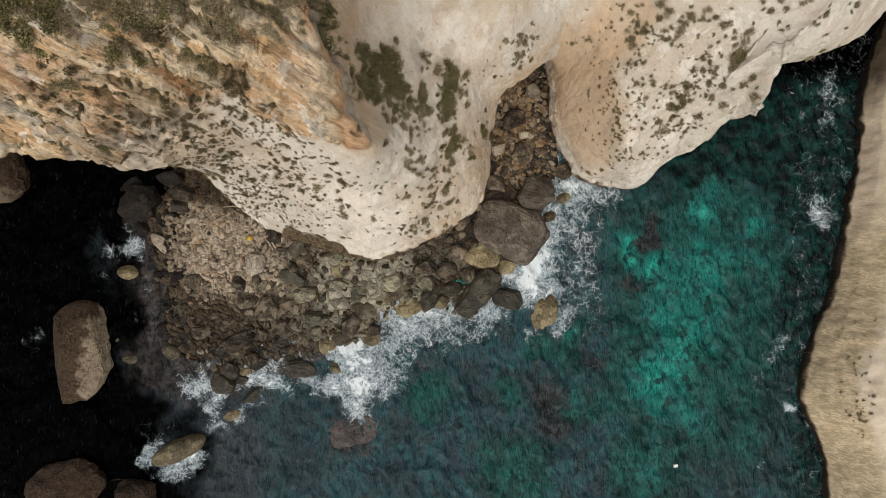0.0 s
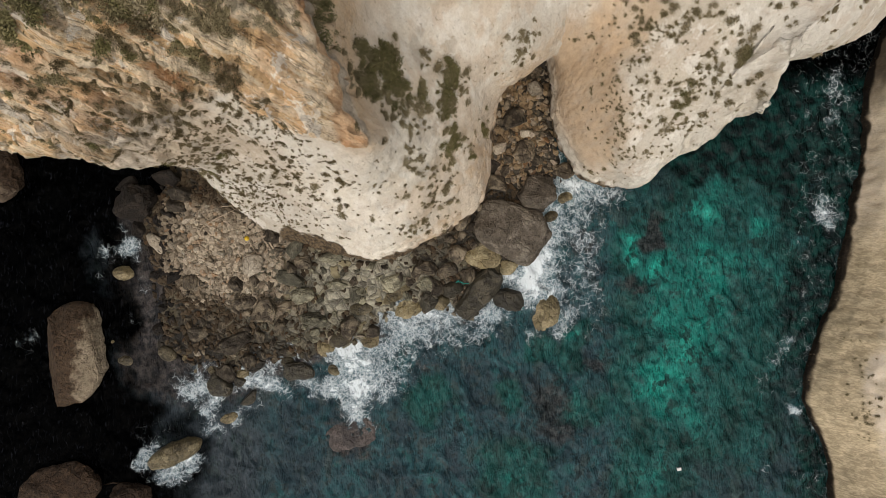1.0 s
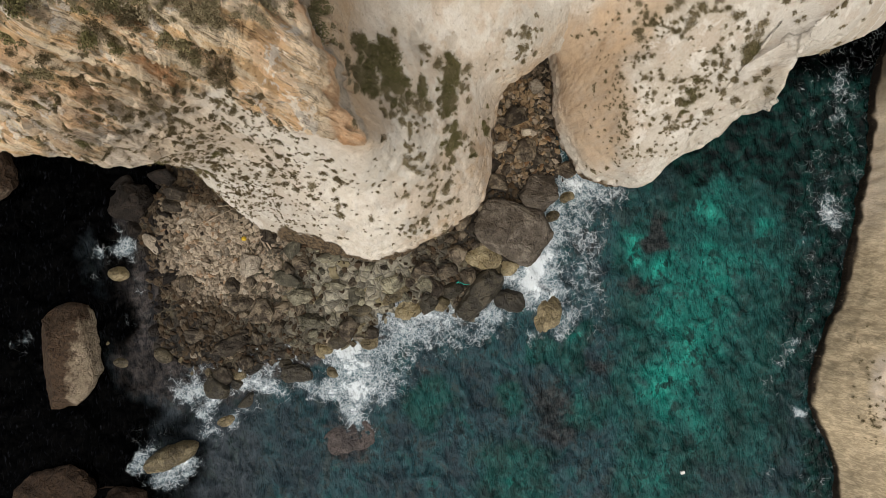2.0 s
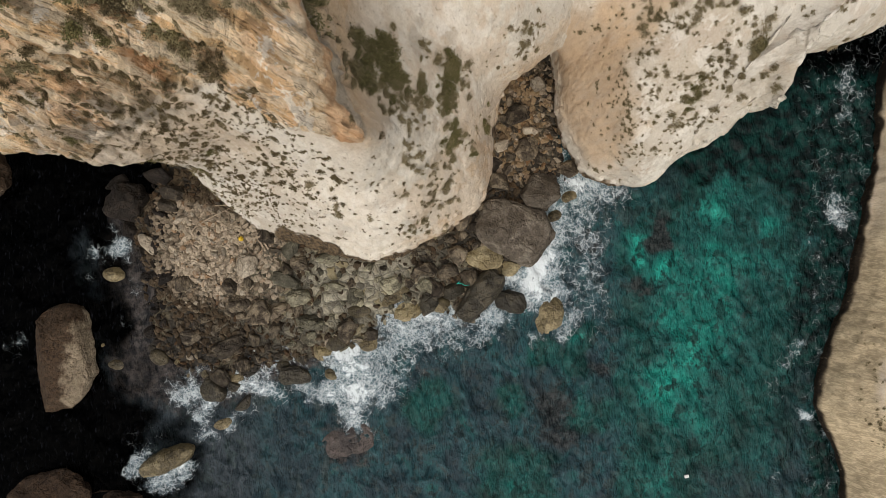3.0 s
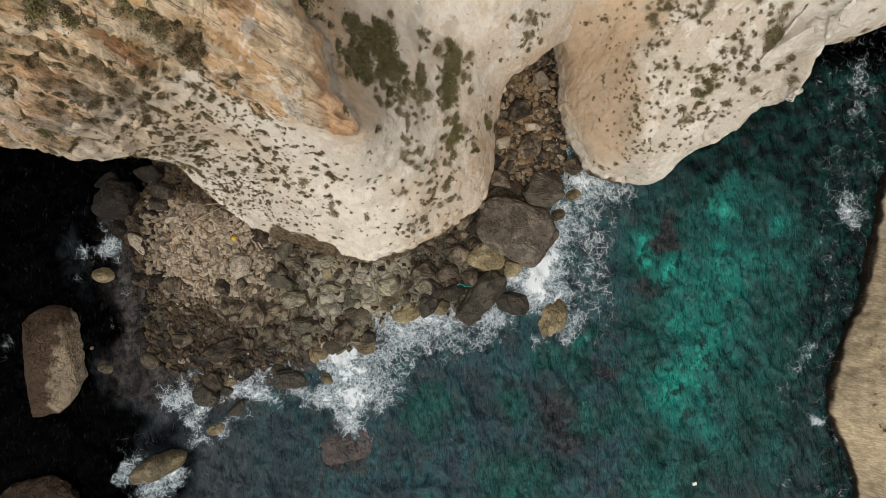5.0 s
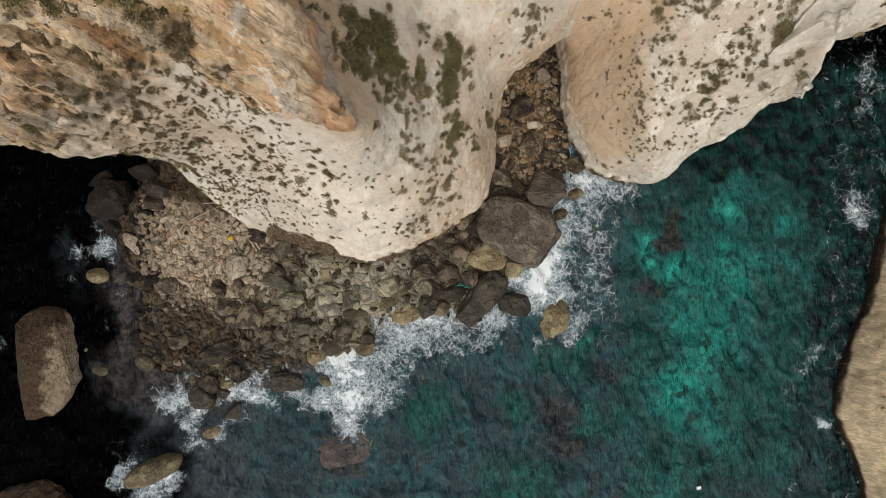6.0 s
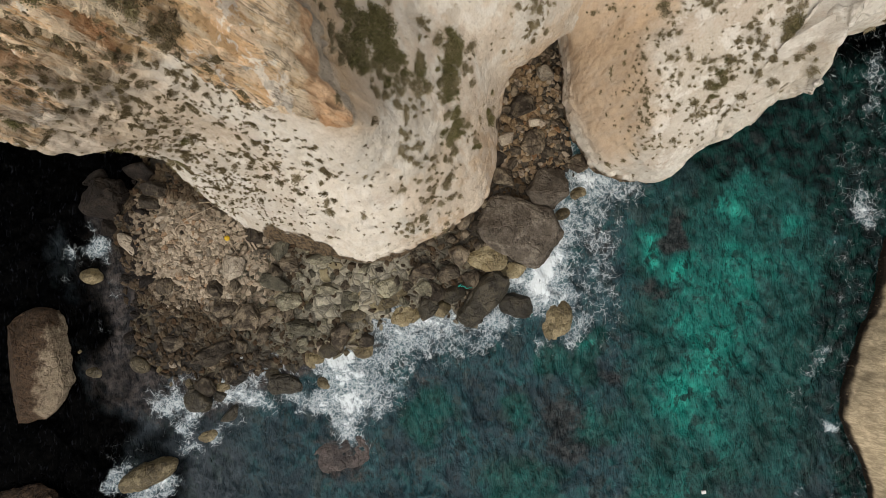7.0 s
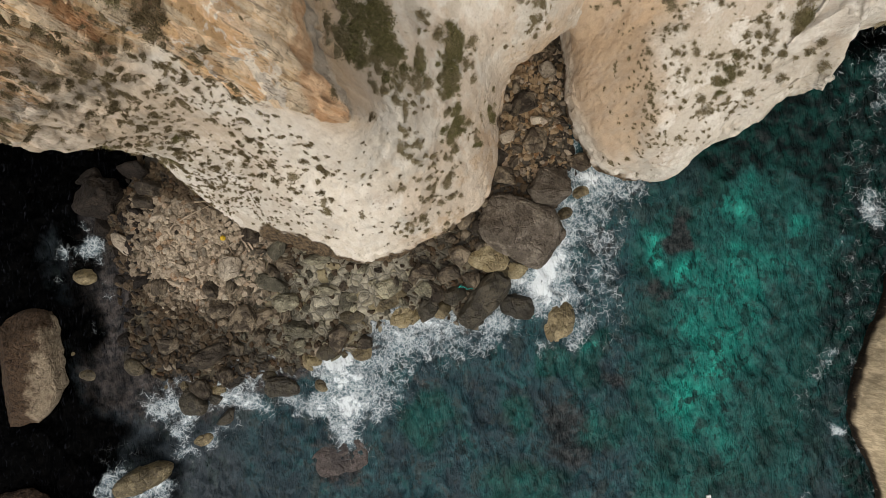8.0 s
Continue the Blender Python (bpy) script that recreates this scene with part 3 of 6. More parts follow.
def bed_material():
    k = Mat("shore_bed")
    mid, fine = k.noise(0.5, 6, 0.62), k.noise(4.5, 6, 0.7)
    # near-black base: the shade in gaps between boulders is in this colour
    dark = k.mix(k.span(mid, 0.36, 0.64), (0.011, 0.009, 0.006), (0.04, 0.032, 0.022))
    dark = k.mix(k.span(k.noise(0.25, 4), 0.52, 0.64), dark, (0.10, 0.083, 0.052))
    dark = k.mix(k.attr("algae"), dark, k.mix(k.span(k.noise(0.8, 7, 0.68), 0.42, 0.6), (0.17, 0.156, 0.115), (0.38, 0.35, 0.265)))
    bits = k.t.nodes.new("ShaderNodeTexVoronoi")
    bits.inputs["Scale"].default_value = 0.8
    k.put(bits.inputs["Vector"], k.place(add=k.noise_colour(0.8), amount=1.1))
    share = k.t.nodes.new("ShaderNodeSeparateColor")
    k.put(share.inputs[0], bits.outputs["Color"])
    each = k.mix(k.span(share.outputs[0], 0.2, 0.8), (0.055, 0.048, 0.036), (0.30, 0.27, 0.19))
    each = k.mix(k.span(share.outputs[1], 0.75, 0.85), each, (0.27, 0.22, 0.11))
    dark = k.mix(k.maths("MULTIPLY", k.attr("algae"), k.span(share.outputs[2], 0.35, 0.5, 0.0, 0.75)), dark, each)
    col = k.mix(k.attr("dry"), dark, k.mix(k.span(mid, 0.35, 0.65), (0.28, 0.235, 0.17), (0.20, 0.165, 0.115)))
    crack = k.cells(0.8, k.place(add=k.noise_colour(0.8), amount=1.1))
    col = k.mix(k.maths("MULTIPLY", k.span(crack, 0.06, 0.11, 0.5, 0.0), k.attr("algae")), col, (0.30, 0.28, 0.22))
    col = k.mix(k.span(crack, 0.0, 0.05, 0.75, 0.0), col, (0.022, 0.018, 0.013))
    col = k.mix(k.span(fine, 0.4, 0.75, 0.0, 0.5), col, k.mix(1.0, col, (0.5, 0.47, 0.43), "MULTIPLY"))
    h = k.maths("ADD", k.maths("MULTIPLY", k.span(crack, 0, 0.2), 0.6), k.maths("MULTIPLY", fine, 0.3))
    return k.done(col, 0.7, k.bump(h, 0.8, 0.35), 0.3)


def sea_material():
    k = Mat("sea_water")
    flow = k.place((1.3, 0.72, 1), (0, 0, radians(-22)))
    swell = k.noise(0.5, 5, 0.6, flow, 0.7)
    patch = k.noise(0.2, 6, 0.62, k.place((1.1, 0.85, 1)), 0.6)
    rag = k.noise(0.5, 5, 0.6, None, 0.3)
    shift = k.maths("ADD", k.maths("MULTIPLY", k.maths("SUBTRACT", patch, 0.5), 0.9), k.maths("MULTIPLY", k.maths("SUBTRACT", rag, 0.5), 1.1))
    # the bottom as it shows through: dark stones and weed, teal depth, sand
    body = k.mix(k.span(patch, 0.38, 0.62), (0.019, 0.034, 0.042), (0.022, 0.064, 0.072))
    body = k.mix(k.span(k.attr("sand"), 0.17, 0.30), body, k.mix(k.span(patch, 0.38, 0.62), (0.008, 0.029, 0.026), (0.011, 0.058, 0.050)))
    body = k.mix(k.span(k.attr("sand"), 0.14, 0.02), body, (0.031, 0.041, 0.048))
    f = k.maths("ADD", k.attr("sand"), shift)
    col = k.mix(k.span(f, 0.20, 0.55), body, (0.014, 0.070, 0.064))
    col = k.mix(k.span(f, 0.50, 0.90), col, (0.012, 0.125, 0.103))
    col = k.mix(k.span(f, 0.85, 1.30), col, (0.016, 0.250, 0.195))
    for size, lo, most in ((0.36, 0.54, 0.85), (1.0, 0.56, 0.7)):
        stones = k.noise(size, 5, 0.6, k.place((1.15, 0.85, 1)), 0.3)
        sunk = k.mix(k.span(k.attr("sand"), 0.15, 0.32), k.mix(k.span(swell, 0.4, 0.6), (0.017, 0.026, 0.028), (0.034, 0.050, 0.050)), k.mix(k.span(swell, 0.4, 0.6), (0.008, 0.026, 0.023), (0.014, 0.056, 0.048)))
        col = k.mix(k.span(stones, lo, lo + 0.06, 0.0, most), col, sunk)
    pale = k.noise(0.8, 5, 0.6, k.place((1.3, 0.75, 1), (0, 0, radians(30))), 0.3)
    col = k.mix(k.span(pale, 0.53, 0.64, 0.0, 0.6), col, k.mix(1.0, col, (1.7, 1.6, 1.6), "MULTIPLY"))
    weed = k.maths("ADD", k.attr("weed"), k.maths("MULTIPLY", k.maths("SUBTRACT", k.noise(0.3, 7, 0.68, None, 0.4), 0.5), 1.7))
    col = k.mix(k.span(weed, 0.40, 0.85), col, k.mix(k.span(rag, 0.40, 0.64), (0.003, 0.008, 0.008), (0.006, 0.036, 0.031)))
    rock = k.maths("ADD", k.attr("shelf"), k.maths("MULTIPLY", k.maths("SUBTRACT", k.noise(0.6, 8, 0.7, None, 0.4), 0.5), 1.2))
    col = k.mix(k.span(rock, 0.40, 0.80, 0.0, 0.92), col, k.mix(k.span(k.noise(1.1, 7, 0.7), 0.42, 0.6), (0.014, 0.016, 0.017), (0.040, 0.042, 0.041)))
    shoal = k.maths("ADD", k.attr("reef"), k.maths("MULTIPLY", k.maths("SUBTRACT", k.noise(0.5, 7, 0.68), 0.5), 1.4))
    col = k.mix(k.span(shoal, 0.35, 0.8), col, k.mix(k.span(k.noise(0.9, 7, 0.68), 0.40, 0.62), (0.022, 0.021, 0.022), (0.072, 0.062, 0.056)))
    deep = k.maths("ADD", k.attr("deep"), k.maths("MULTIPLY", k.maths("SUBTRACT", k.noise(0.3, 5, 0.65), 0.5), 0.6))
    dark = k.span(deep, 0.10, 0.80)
    # faint wave glints on the black water are painted as grey streaks
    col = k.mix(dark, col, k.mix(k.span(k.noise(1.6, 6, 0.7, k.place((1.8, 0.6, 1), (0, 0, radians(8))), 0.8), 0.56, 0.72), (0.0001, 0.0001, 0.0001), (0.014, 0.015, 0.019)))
    # wavelets: the darker facets of the waves are painted into the colour
    chop = k.noise(0.9, 4, 0.52, k.place((1.4, 0.75, 1), (0, 0, radians(24))), 0.25)
    fleck = k.noise(2.1, 3, 0.5, k.place((1.4, 0.75, 1), (0, 0, radians(26))), 0.15)
    col = k.mix(k.span(chop, 0.48, 0.36, 0.0, 0.8), col, k.mix(1.0, col, (0.40, 0.46, 0.48), "MULTIPLY"))
    col = k.mix(k.span(fleck, 0.44, 0.34, 0.0, 0.35), col, k.mix(1.0, col, (0.38, 0.44, 0.46), "MULTIPLY"))
    # foam: milky sheets, white cores, fine threads drawn out at the fringe
    wind = k.place(add=k.noise_colour(0.5), amount=1.6)
    much = k.attr("foam")
    dens = k.maths("ADD", much, k.maths("MULTIPLY", k.maths("SUBTRACT", k.noise(0.75, 6, 0.6, wind, 0.2), 0.5), k.span(much, 0.0, 0.5, 0.4, 1.9)))
    milk = k.maths("MULTIPLY", k.span(dens, 0.2, 0.95, 0.0, 0.55), k.span(much, 0.08, 0.4))
    col = k.mix(milk, col, (0.16, 0.23, 0.265))
    white = k.span(k.maths("ADD", dens, k.maths("MULTIPLY", k.maths("SUBTRACT", k.noise(1.9, 7, 0.68, wind), 0.5), 1.7)), 0.90, 1.35)
    for size, bend, amount, thick, lo, hi, most in ((0.8, 0.9, 1.5, 0.085, 0.12, 0.50, 0.62), (1.7, 1.7, 0.9, 0.12, 0.20, 0.65, 0.66), (3.2, 3.0, 0.5, 0.15, 0.35, 0.85, 0.6)):
        net = k.cells(size, k.place(add=k.noise_colour(bend), amount=amount))
        thread = k.span(net, 0.0, k.maths("MULTIPLY", k.span(dens, 0.1, 0.9, 0.35, 1.25), thick), 1.0, 0.0)
        torn = k.span(k.noise(size * 0.8, 4, 0.6), 0.38, 0.56)
        white = k.maths("MAXIMUM", white, k.maths("MULTIPLY", k.maths("MULTIPLY", thread, torn), k.span(dens, lo, hi, 0.0, most)))
    col = k.mix(white, col, (0.70, 0.755, 0.77))
    h = k.maths("ADD", k.maths("MULTIPLY", swell, 0.8), k.maths("ADD", k.maths("MULTIPLY", chop, 0.55), k.maths("MULTIPLY", fleck, 0.2)))
    h = k.maths("ADD", h, k.maths("MULTIPLY", white, 0.06))
    gloss = k.maths("MULTIPLY", k.maths("SUBTRACT", 1.0, white), k.span(dark, 0.0, 1.0, 0.09, 0.01))
    return k.done(col, k.mix(white, (0.16, 0.16, 0.16), (0.8, 0.8, 0.8)), k.bump(h, 0.9, 0.7), gloss)


def leaf_material(name, a, b, c):
    k = Mat(name)
    r = k.island()
    col = k.mix(r, a, b)
    col = k.mix(k.span(k.chance(), 0.45, 0.9), col, c)
    col = k.mix(k.span(k.noise(3.0, 3), 0.4, 0.7, 0.0, 0.5), col, a)
    return k.done(col, 0.8, None, 0.15)


def plain_material(name, colour, rough=0.6, grain=6.0):
    k = Mat(name)
    n = k.noise(grain, 5, 0.6)
    col = k.mix(k.span(n, 0.35, 0.7, 0.0, 0.6), colour, k.mix(1.0, colour, (0.55, 0.52, 0.5), "MULTIPLY"))
    return k.done(col, rough, k.bump(n, 0.3, 0.02), 0.3)


LIMESTONE = cliff_material()
DARK_ROCK = rock_material("dark_boulder_rock", (0.042, 0.032, 0.022), (0.098, 0.08, 0.056), (0.16, 0.13, 0.09), 0.2, None, 0.6, 1.45)
PALE_ROCK = rock_material("pale_boulder_rock", (0.31, 0.265, 0.205), (0.22, 0.185, 0.14), (0.37, 0.325, 0.255), 0.0, None, 0.75, 1.3)
BROWN_ROCK = rock_material("brown_islet_rock", (0.20, 0.16, 0.11), (0.27, 0.22, 0.155), (0.15, 0.115, 0.078), 0.0, (0.055, 0.031, 0.016), 0.85, 1.15)
SLAB_ROCK = rock_material("grey_brown_slab_rock", (0.092, 0.076, 0.058), (0.135, 0.115, 0.09), (0.18, 0.155, 0.122), 0.1, None, 0.85, 1.15)
UMBER_ROCK = rock_material("umber_sea_rock", (0.105, 0.078, 0.054), (0.155, 0.12, 0.086), (0.075, 0.053, 0.036), 0.0, (0.045, 0.026, 0.014), 0.8, 1.2)
WET_ROCK = rock_material("wave_washed_rock", (0.030, 0.026, 0.017), (0.046, 0.039, 0.025), (0.065, 0.055, 0.036), 0.7, None, 0.8, 1.2)
YELLOW_ROCK = rock_material("yellow_algae_rock", (0.25, 0.20, 0.105), (0.17, 0.135, 0.075), (0.31, 0.26, 0.155), 0.3, None, 0.8, 1.2)
REEF_ROCK = rock_material("purple_reef_rock", (0.052, 0.042, 0.038), (0.095, 0.078, 0.07), (0.036, 0.03, 0.028), 0.5)
WEED_ROCK = rock_material("weedy_tidal_rock", (0.12, 0.094, 0.046), (0.06, 0.046, 0.022), (0.21, 0.17, 0.095), 0.8)
ALGAE_ROCK = rock_material("algae_grey_rock", (0.105, 0.096, 0.066), (0.185, 0.172, 0.122), (0.26, 0.242, 0.168), 0.3, None, 0.5, 1.45)
# wet rock with the overhang's shade put into its near-black colour
SHADED_ROCK = rock_material("weed_blackened_rock", (0.013, 0.0098, 0.0075), (0.019, 0.0145, 0.011), (0.025, 0.019, 0.014), 0.1, None, 0.8, 1.2)
RUBBLE = rubble_material()
BED = bed_material()
SEA = sea_material()
LEAF_DRY = leaf_material("dry_garrigue_leaves", (0.18, 0.145, 0.078), (0.25, 0.205, 0.12), (0.32, 0.265, 0.17))
LEAF_DARK = leaf_material("dark_cliff_leaves", (0.085, 0.064, 0.032), (0.14, 0.108, 0.055), (0.19, 0.15, 0.085))
LEAF_GREEN = leaf_material("green_maquis_leaves", (0.11, 0.10, 0.04), (0.19, 0.165, 0.072), (0.23, 0.19, 0.105))
TWIG = plain_material("grey_twigs", (0.12, 0.095, 0.07), 0.9)


# ---- mesh helpers ----


def mesh_from(name, verts, faces, mat, smooth_on=True, attrs=(), sharp=0):
    me = bpy.data.meshes.new(name)
    verts, faces = np.asarray(verts, dtype=np.float32), np.asarray(faces, dtype=np.int32)
    n, k = faces.shape
    me.vertices.add(len(verts))
    me.vertices.foreach_set("co", verts.ravel())
    me.loops.add(n * k)
    me.loops.foreach_set("vertex_index", faces.ravel())
    me.polygons.add(n)
    me.polygons.foreach_set("loop_start", np.arange(0, n * k, k, dtype=np.int32))
    me.polygons.foreach_set("use_smooth", np.full(n, smooth_on))
    me.update(calc_edges=True)
    for key, values in attrs:
        me.attributes.new(key, "FLOAT", "POINT").data.foreach_set("value", np.asarray(values, dtype=np.float32))
    me.materials.append(mat)
    if sharp:
        me.set_sharp_from_angle(angle=radians(sharp))
    return me


def grid_faces(rows, cols):
    i = np.arange(rows * cols).reshape(rows, cols)
    return np.stack([i[:-1, :-1], i[1:, :-1], i[1:, 1:], i[:-1, 1:]], axis=-1).reshape(-1, 4)


def part(name, me, parent, label=""):
    ob = new(name, me)
    ob.parent = parent
    return tagged(ob, label)


# ---- the cliffs ----


def blob(p, centre, size):
    return np.exp(-(((p - np.array(centre)) / np.array(size)) ** 2).sum(axis=1))


def build_cliff(cliff, label):
    p = cliff.flat()
    n = cliff.normals().reshape(-1, 3)
    wobble = fbm(p / 3.0, 3, 61)
    och = ochre(p) * (1 - 0.85 * np.minimum(1, 1.5 * blob(p, (-6.0, 13.5, 47), (1.6, 6, 10))))
    soil = smooth(0.62, 0.85, n[:, 2] + 0.12 * wobble) * smooth(56.0, 58.0, p[:, 2] + wobble)
    if cliff is west:
        wet = smooth(3.9, 3.1, p[:, 2] + 1.0 * wobble + 0.6 * fbm(p / 0.9, 2, 171) + 0.08 * np.abs(p[:, 0] + 14) - 4.2 * smooth(-12.8, -13.6, p[:, 0]) * smooth(-23, -20, p[:, 0]))
        tan = 0.45 * smooth(-5.0, -1.0, p[:, 0] + 2.5 * wobble) * smooth(20, 8, p[:, 2] + 4 * wobble) + 1.6 * blob(p, (-6.3, 13, 48), (2.2, 8, 10)) + 0.45 * smooth(-0.1, 0.35, fbm(p / (2.6, 2.6, 8), 5, 65, 0.6)) * smooth(-7, -3.5, p[:, 0]) + 0.55 * smooth(-13, -18, p[:, 0] + 2 * wobble) * smooth(24, 34, p[:, 2] + 2 * wobble)
        grey = 0.5 * smooth(0.1, 0.6, fbm(p / 4.0, 5, 63, 0.6)) * smooth(30, 38, p[:, 2]) * smooth(-15, -19, p[:, 0]) + 0.85 * blob(p, (-20, 10, 43), (3.0, 2, 3)) * smooth(0.0, 0.6, wobble)
        band = np.zeros(len(p))
    elif cliff is north:
        wet = smooth(2.2, 0.8, p[:, 2] + 0.8 * wobble)
        tan = 0.9 * smooth(22.0, 18.2, p[:, 0] + 1.3 * wobble + 0.12 * (p[:, 1] - 14)) * smooth(26, 20, p[:, 2]) * smooth(2, 9, p[:, 2] + wobble) + 0.7 * smooth(0.25, 0.6, blob(p, (19, 24, 24), (4, 4, 5)) + 0.2 * wobble)
        grey = 0 * wet
        band = smooth(10.5, 7, p[:, 2] + wobble) * smooth(24, 30, p[:, 0])
    else:
        # wet foot; on this cliff it also carries the painted shade strip
        wet = smooth(1.7, 1.1, p[:, 2] + 0.5 * wobble) + 0.6 * smooth(18, 24, p[:, 1] + 3 * wobble) * smooth(7, 3, p[:, 2])
        band = 0.85 * smooth(8.0, 6.0, p[:, 2] + 0.9 * wobble)
        tan = np.maximum(0.5 * smooth(9.8, 8.0, p[:, 2] + 1.0 * wobble), 0.3 * smooth(-4, 6, p[:, 1] + 3 * wobble) * smooth(19, 14, p[:, 2]))
        band = band * (1 - 0.65 * smooth(-2, 8, p[:, 1]))
        grey = 0 * wet
    rust = 0 * wet
    if cliff is west:
        # the stained flank of the spur: a rust strip, then a grey one, and the red foot of the cap
        back = p[:, 1] - 8.1 - 0.19 * (p[:, 2] - 46.6) + 0.18 * (48 - p[:, 2]) + 0.3 * wobble
        spur = smooth(-7.5, -7.1, p[:, 0]) * smooth(-4.8, -5.2, p[:, 0]) * smooth(41.5, 43, p[:, 2]) * smooth(15.5, 13.5, p[:, 1])
        rust = 0.95 * spur * smooth(-0.3, 0.1, back) * smooth(1.5, 1.2, back) + 0.9 * blob(p, (-8.2, 8.4, 43.4), (3.2, 3.0, 1.5)) * smooth(-0.5, 0.3, fbm(p / (3, 3, 0.8), 4, 163))
        rust = rust + 0.8 * np.minimum(1, 1.8 * blob(p, (-24.0, 10, 51.5), (4.2, 3, 4.4))) * smooth(-0.6, 0.2, fbm(p / (3, 3, 2), 4, 169))
        grey = grey + 0.8 * spur * smooth(1.2, 1.5, back) * smooth(3.1, 2.5, back)
        grey = grey + 0.8 * np.minimum(1, 1.6 * blob(p, (-24.5, 9.3, 44.5), (3.2, 2.6, 3.2))) * smooth(-0.5, 0.2, fbm(p / 2.5, 4, 167))
        grey = np.maximum(grey, 0.75 * blob(p, (-12.2, 9.4, 50), (2.2, 2, 2.2)) * smooth(-0.4, 0.4, wobble))
        grey = grey * (1 - 0.85 * np.minimum(1, 1.5 * blob(p, (-24.5, 10, 52), (4.2, 3, 4.6))))
    soil = np.maximum(soil, smooth(28.5, 30, p[:, 2]) * smooth(0.7, 0.9, n[:, 2]) if cliff is east else soil)
    me = mesh_from(cliff.name, p, grid_faces(*cliff.shape), LIMESTONE, True,
                   (("ochre", och), ("wet", np.clip(wet, 0, 1)), ("tan", np.clip(tan, 0, 1)), ("grey", np.clip(grey, 0, 1)), ("band", band), ("chalk", np.full(len(p), 1.0) if cliff is east else 0.75 * smooth(-19, -12, p[:, 0]) * smooth(10, 3, p[:, 0]) * smooth(-0.5, 0.3, wobble + 0.4) if cliff is west else 0 * wet), ("soil", soil), ("weedy", np.clip(0.9 * wet, 0, 1) if cliff is east else 0 * wet), ("rust", np.clip(rust, 0, 1)), ("bed", bedding(p))))
    return tagged(new(cliff.name, me), label, "cliff", kind="structure")


build_cliff(west, "tall pale limestone headland with an orange and grey cap")
build_cliff(north, "cream limestone headland dotted with scrub above the water")
build_cliff(east, "cream cliff leaned back to catch light, with a brown tide-washed foot")

# ---- shore bed and sea ----
_x, _y = np.meshgrid(np.arange(-56, 22.01, 0.4), np.arange(-26, 34.01, 0.4), indexing="ij")
_xy = np.column_stack([_x.ravel(), _y.ravel()])
_z = beach_height(_xy)
_dry = 0.55 * np.clip(smooth(1.0, 1.7, _z + 0.4 * fbm(flat3(_xy) / 3, 3, 71)) + 0.5 * blob(flat3(_xy), (10, 17, 0), (5, 7, 1)), 0, 1)
tagged(new("shore", mesh_from("shore", np.column_stack([_xy, _z]), grid_faces(*_x.shape), BED, True, (("dry", _dry), ("algae", np.clip(1.4 * blob(flat3(_xy), (-12, -5.5, 0), (11, 6, 1)), 0, 1)))) ),
       "dark wet rocky foreshore below the cliffs", "shore", kind="structure")


def sea_axis(lo, hi, step, far):
    inner = np.arange(lo, hi + step / 2, step)
    outer = np.geomspace(step * 4, far, 26)
    return np.concatenate([(lo - outer)[::-1], inner, hi + outer])


def splash(xy, x, y, r, amount):
    return amount * np.exp(-(((xy[:, 0] - x) ** 2 + (xy[:, 1] - y) ** 2) / r ** 2))


_sx, _sy = np.meshgrid(sea_axis(-66, 66, 0.26, 2400), sea_axis(-44, 44, 0.26, 2400), indexing="ij")
_xy = np.column_stack([_sx.ravel(), _sy.ravel()])
_f3 = flat3(_xy)
_d = -inside_by(_xy, SHORE)
_n = fbm(_f3 / 5.0, 3, 81)
_drift = np.column_stack([fbm(_f3 / 2.6 + 3 * k, 3, 181 + k) for k in range(2)])
_fxy = _xy + 0.9 * _drift
foam = 0.30 * np.exp(-np.maximum(_d, 0) / 1.3) * smooth(-40, -30, _xy[:, 0])
SURF_COVE = [(17.3, 9.4, 1.5, 0.9), (19.9, 8.3, 2.0, 0.9), (13.6, 11.6, 1.4, 0.55), (11.9, 12.1, 0.8, 0.4), (15.3, 5.4, 1.1, 1.0), (15.3, 2.5, 1.4, 1.0), (14.2, -0.6, 1.5, 1.0),
             (13.3, -2.9, 1.4, 1.1), (11.5, -5.5, 2.0, 1.3), (15.3, -5.9, 1.4, 0.7), (9.2, -3.6, 0.9, 0.8), (12.3, -12.1, 1.5, 0.4), (16.5, -11.7, 1.5, 0.5), (17.3, -9.0, 1.2, 0.5),
             (19.6, 3.3, 2.2, 0.5), (19.9, -0.9, 2.8, 0.35), (19.6, -5.9, 3.2, 0.3), (22.6, -10.5, 2.8, 0.22), (24.6, 9.3, 2.0, 0.35), (23.4, 7.5, 2.3, 0.3)]
SURF_FRONT = [(-12.7, -14.0, 2.6, 0.9), (-11.2, -19.8, 2.0, 1.2), (-11.8, -23.7, 1.4, 1.0), (-15.0, -13.6, 1.5, 0.8), (-9.6, -16.3, 2.9, 0.6), (-6.6, -12.1, 2.3, 0.6), (-3.5, -9.0, 2.0, 0.75),
              (-6.6, -9.0, 1.4, 0.5), (-0.4, -9.4, 2.8, 0.5), (3.4, -11.3, 2.8, 0.32), (-11.2, -26.3, 1.7, 0.35), (-14.8, -26.7, 1.1, 0.35), (-5.4, -18.2, 2.2, 0.32), (7.3, -9.2, 1.5, 0.7),
              (5.0, -9.4, 2.0, 0.4), (-1.2, -13.6, 2.8, 0.25), (-14.2, -19.8, 2.2, 0.45)]
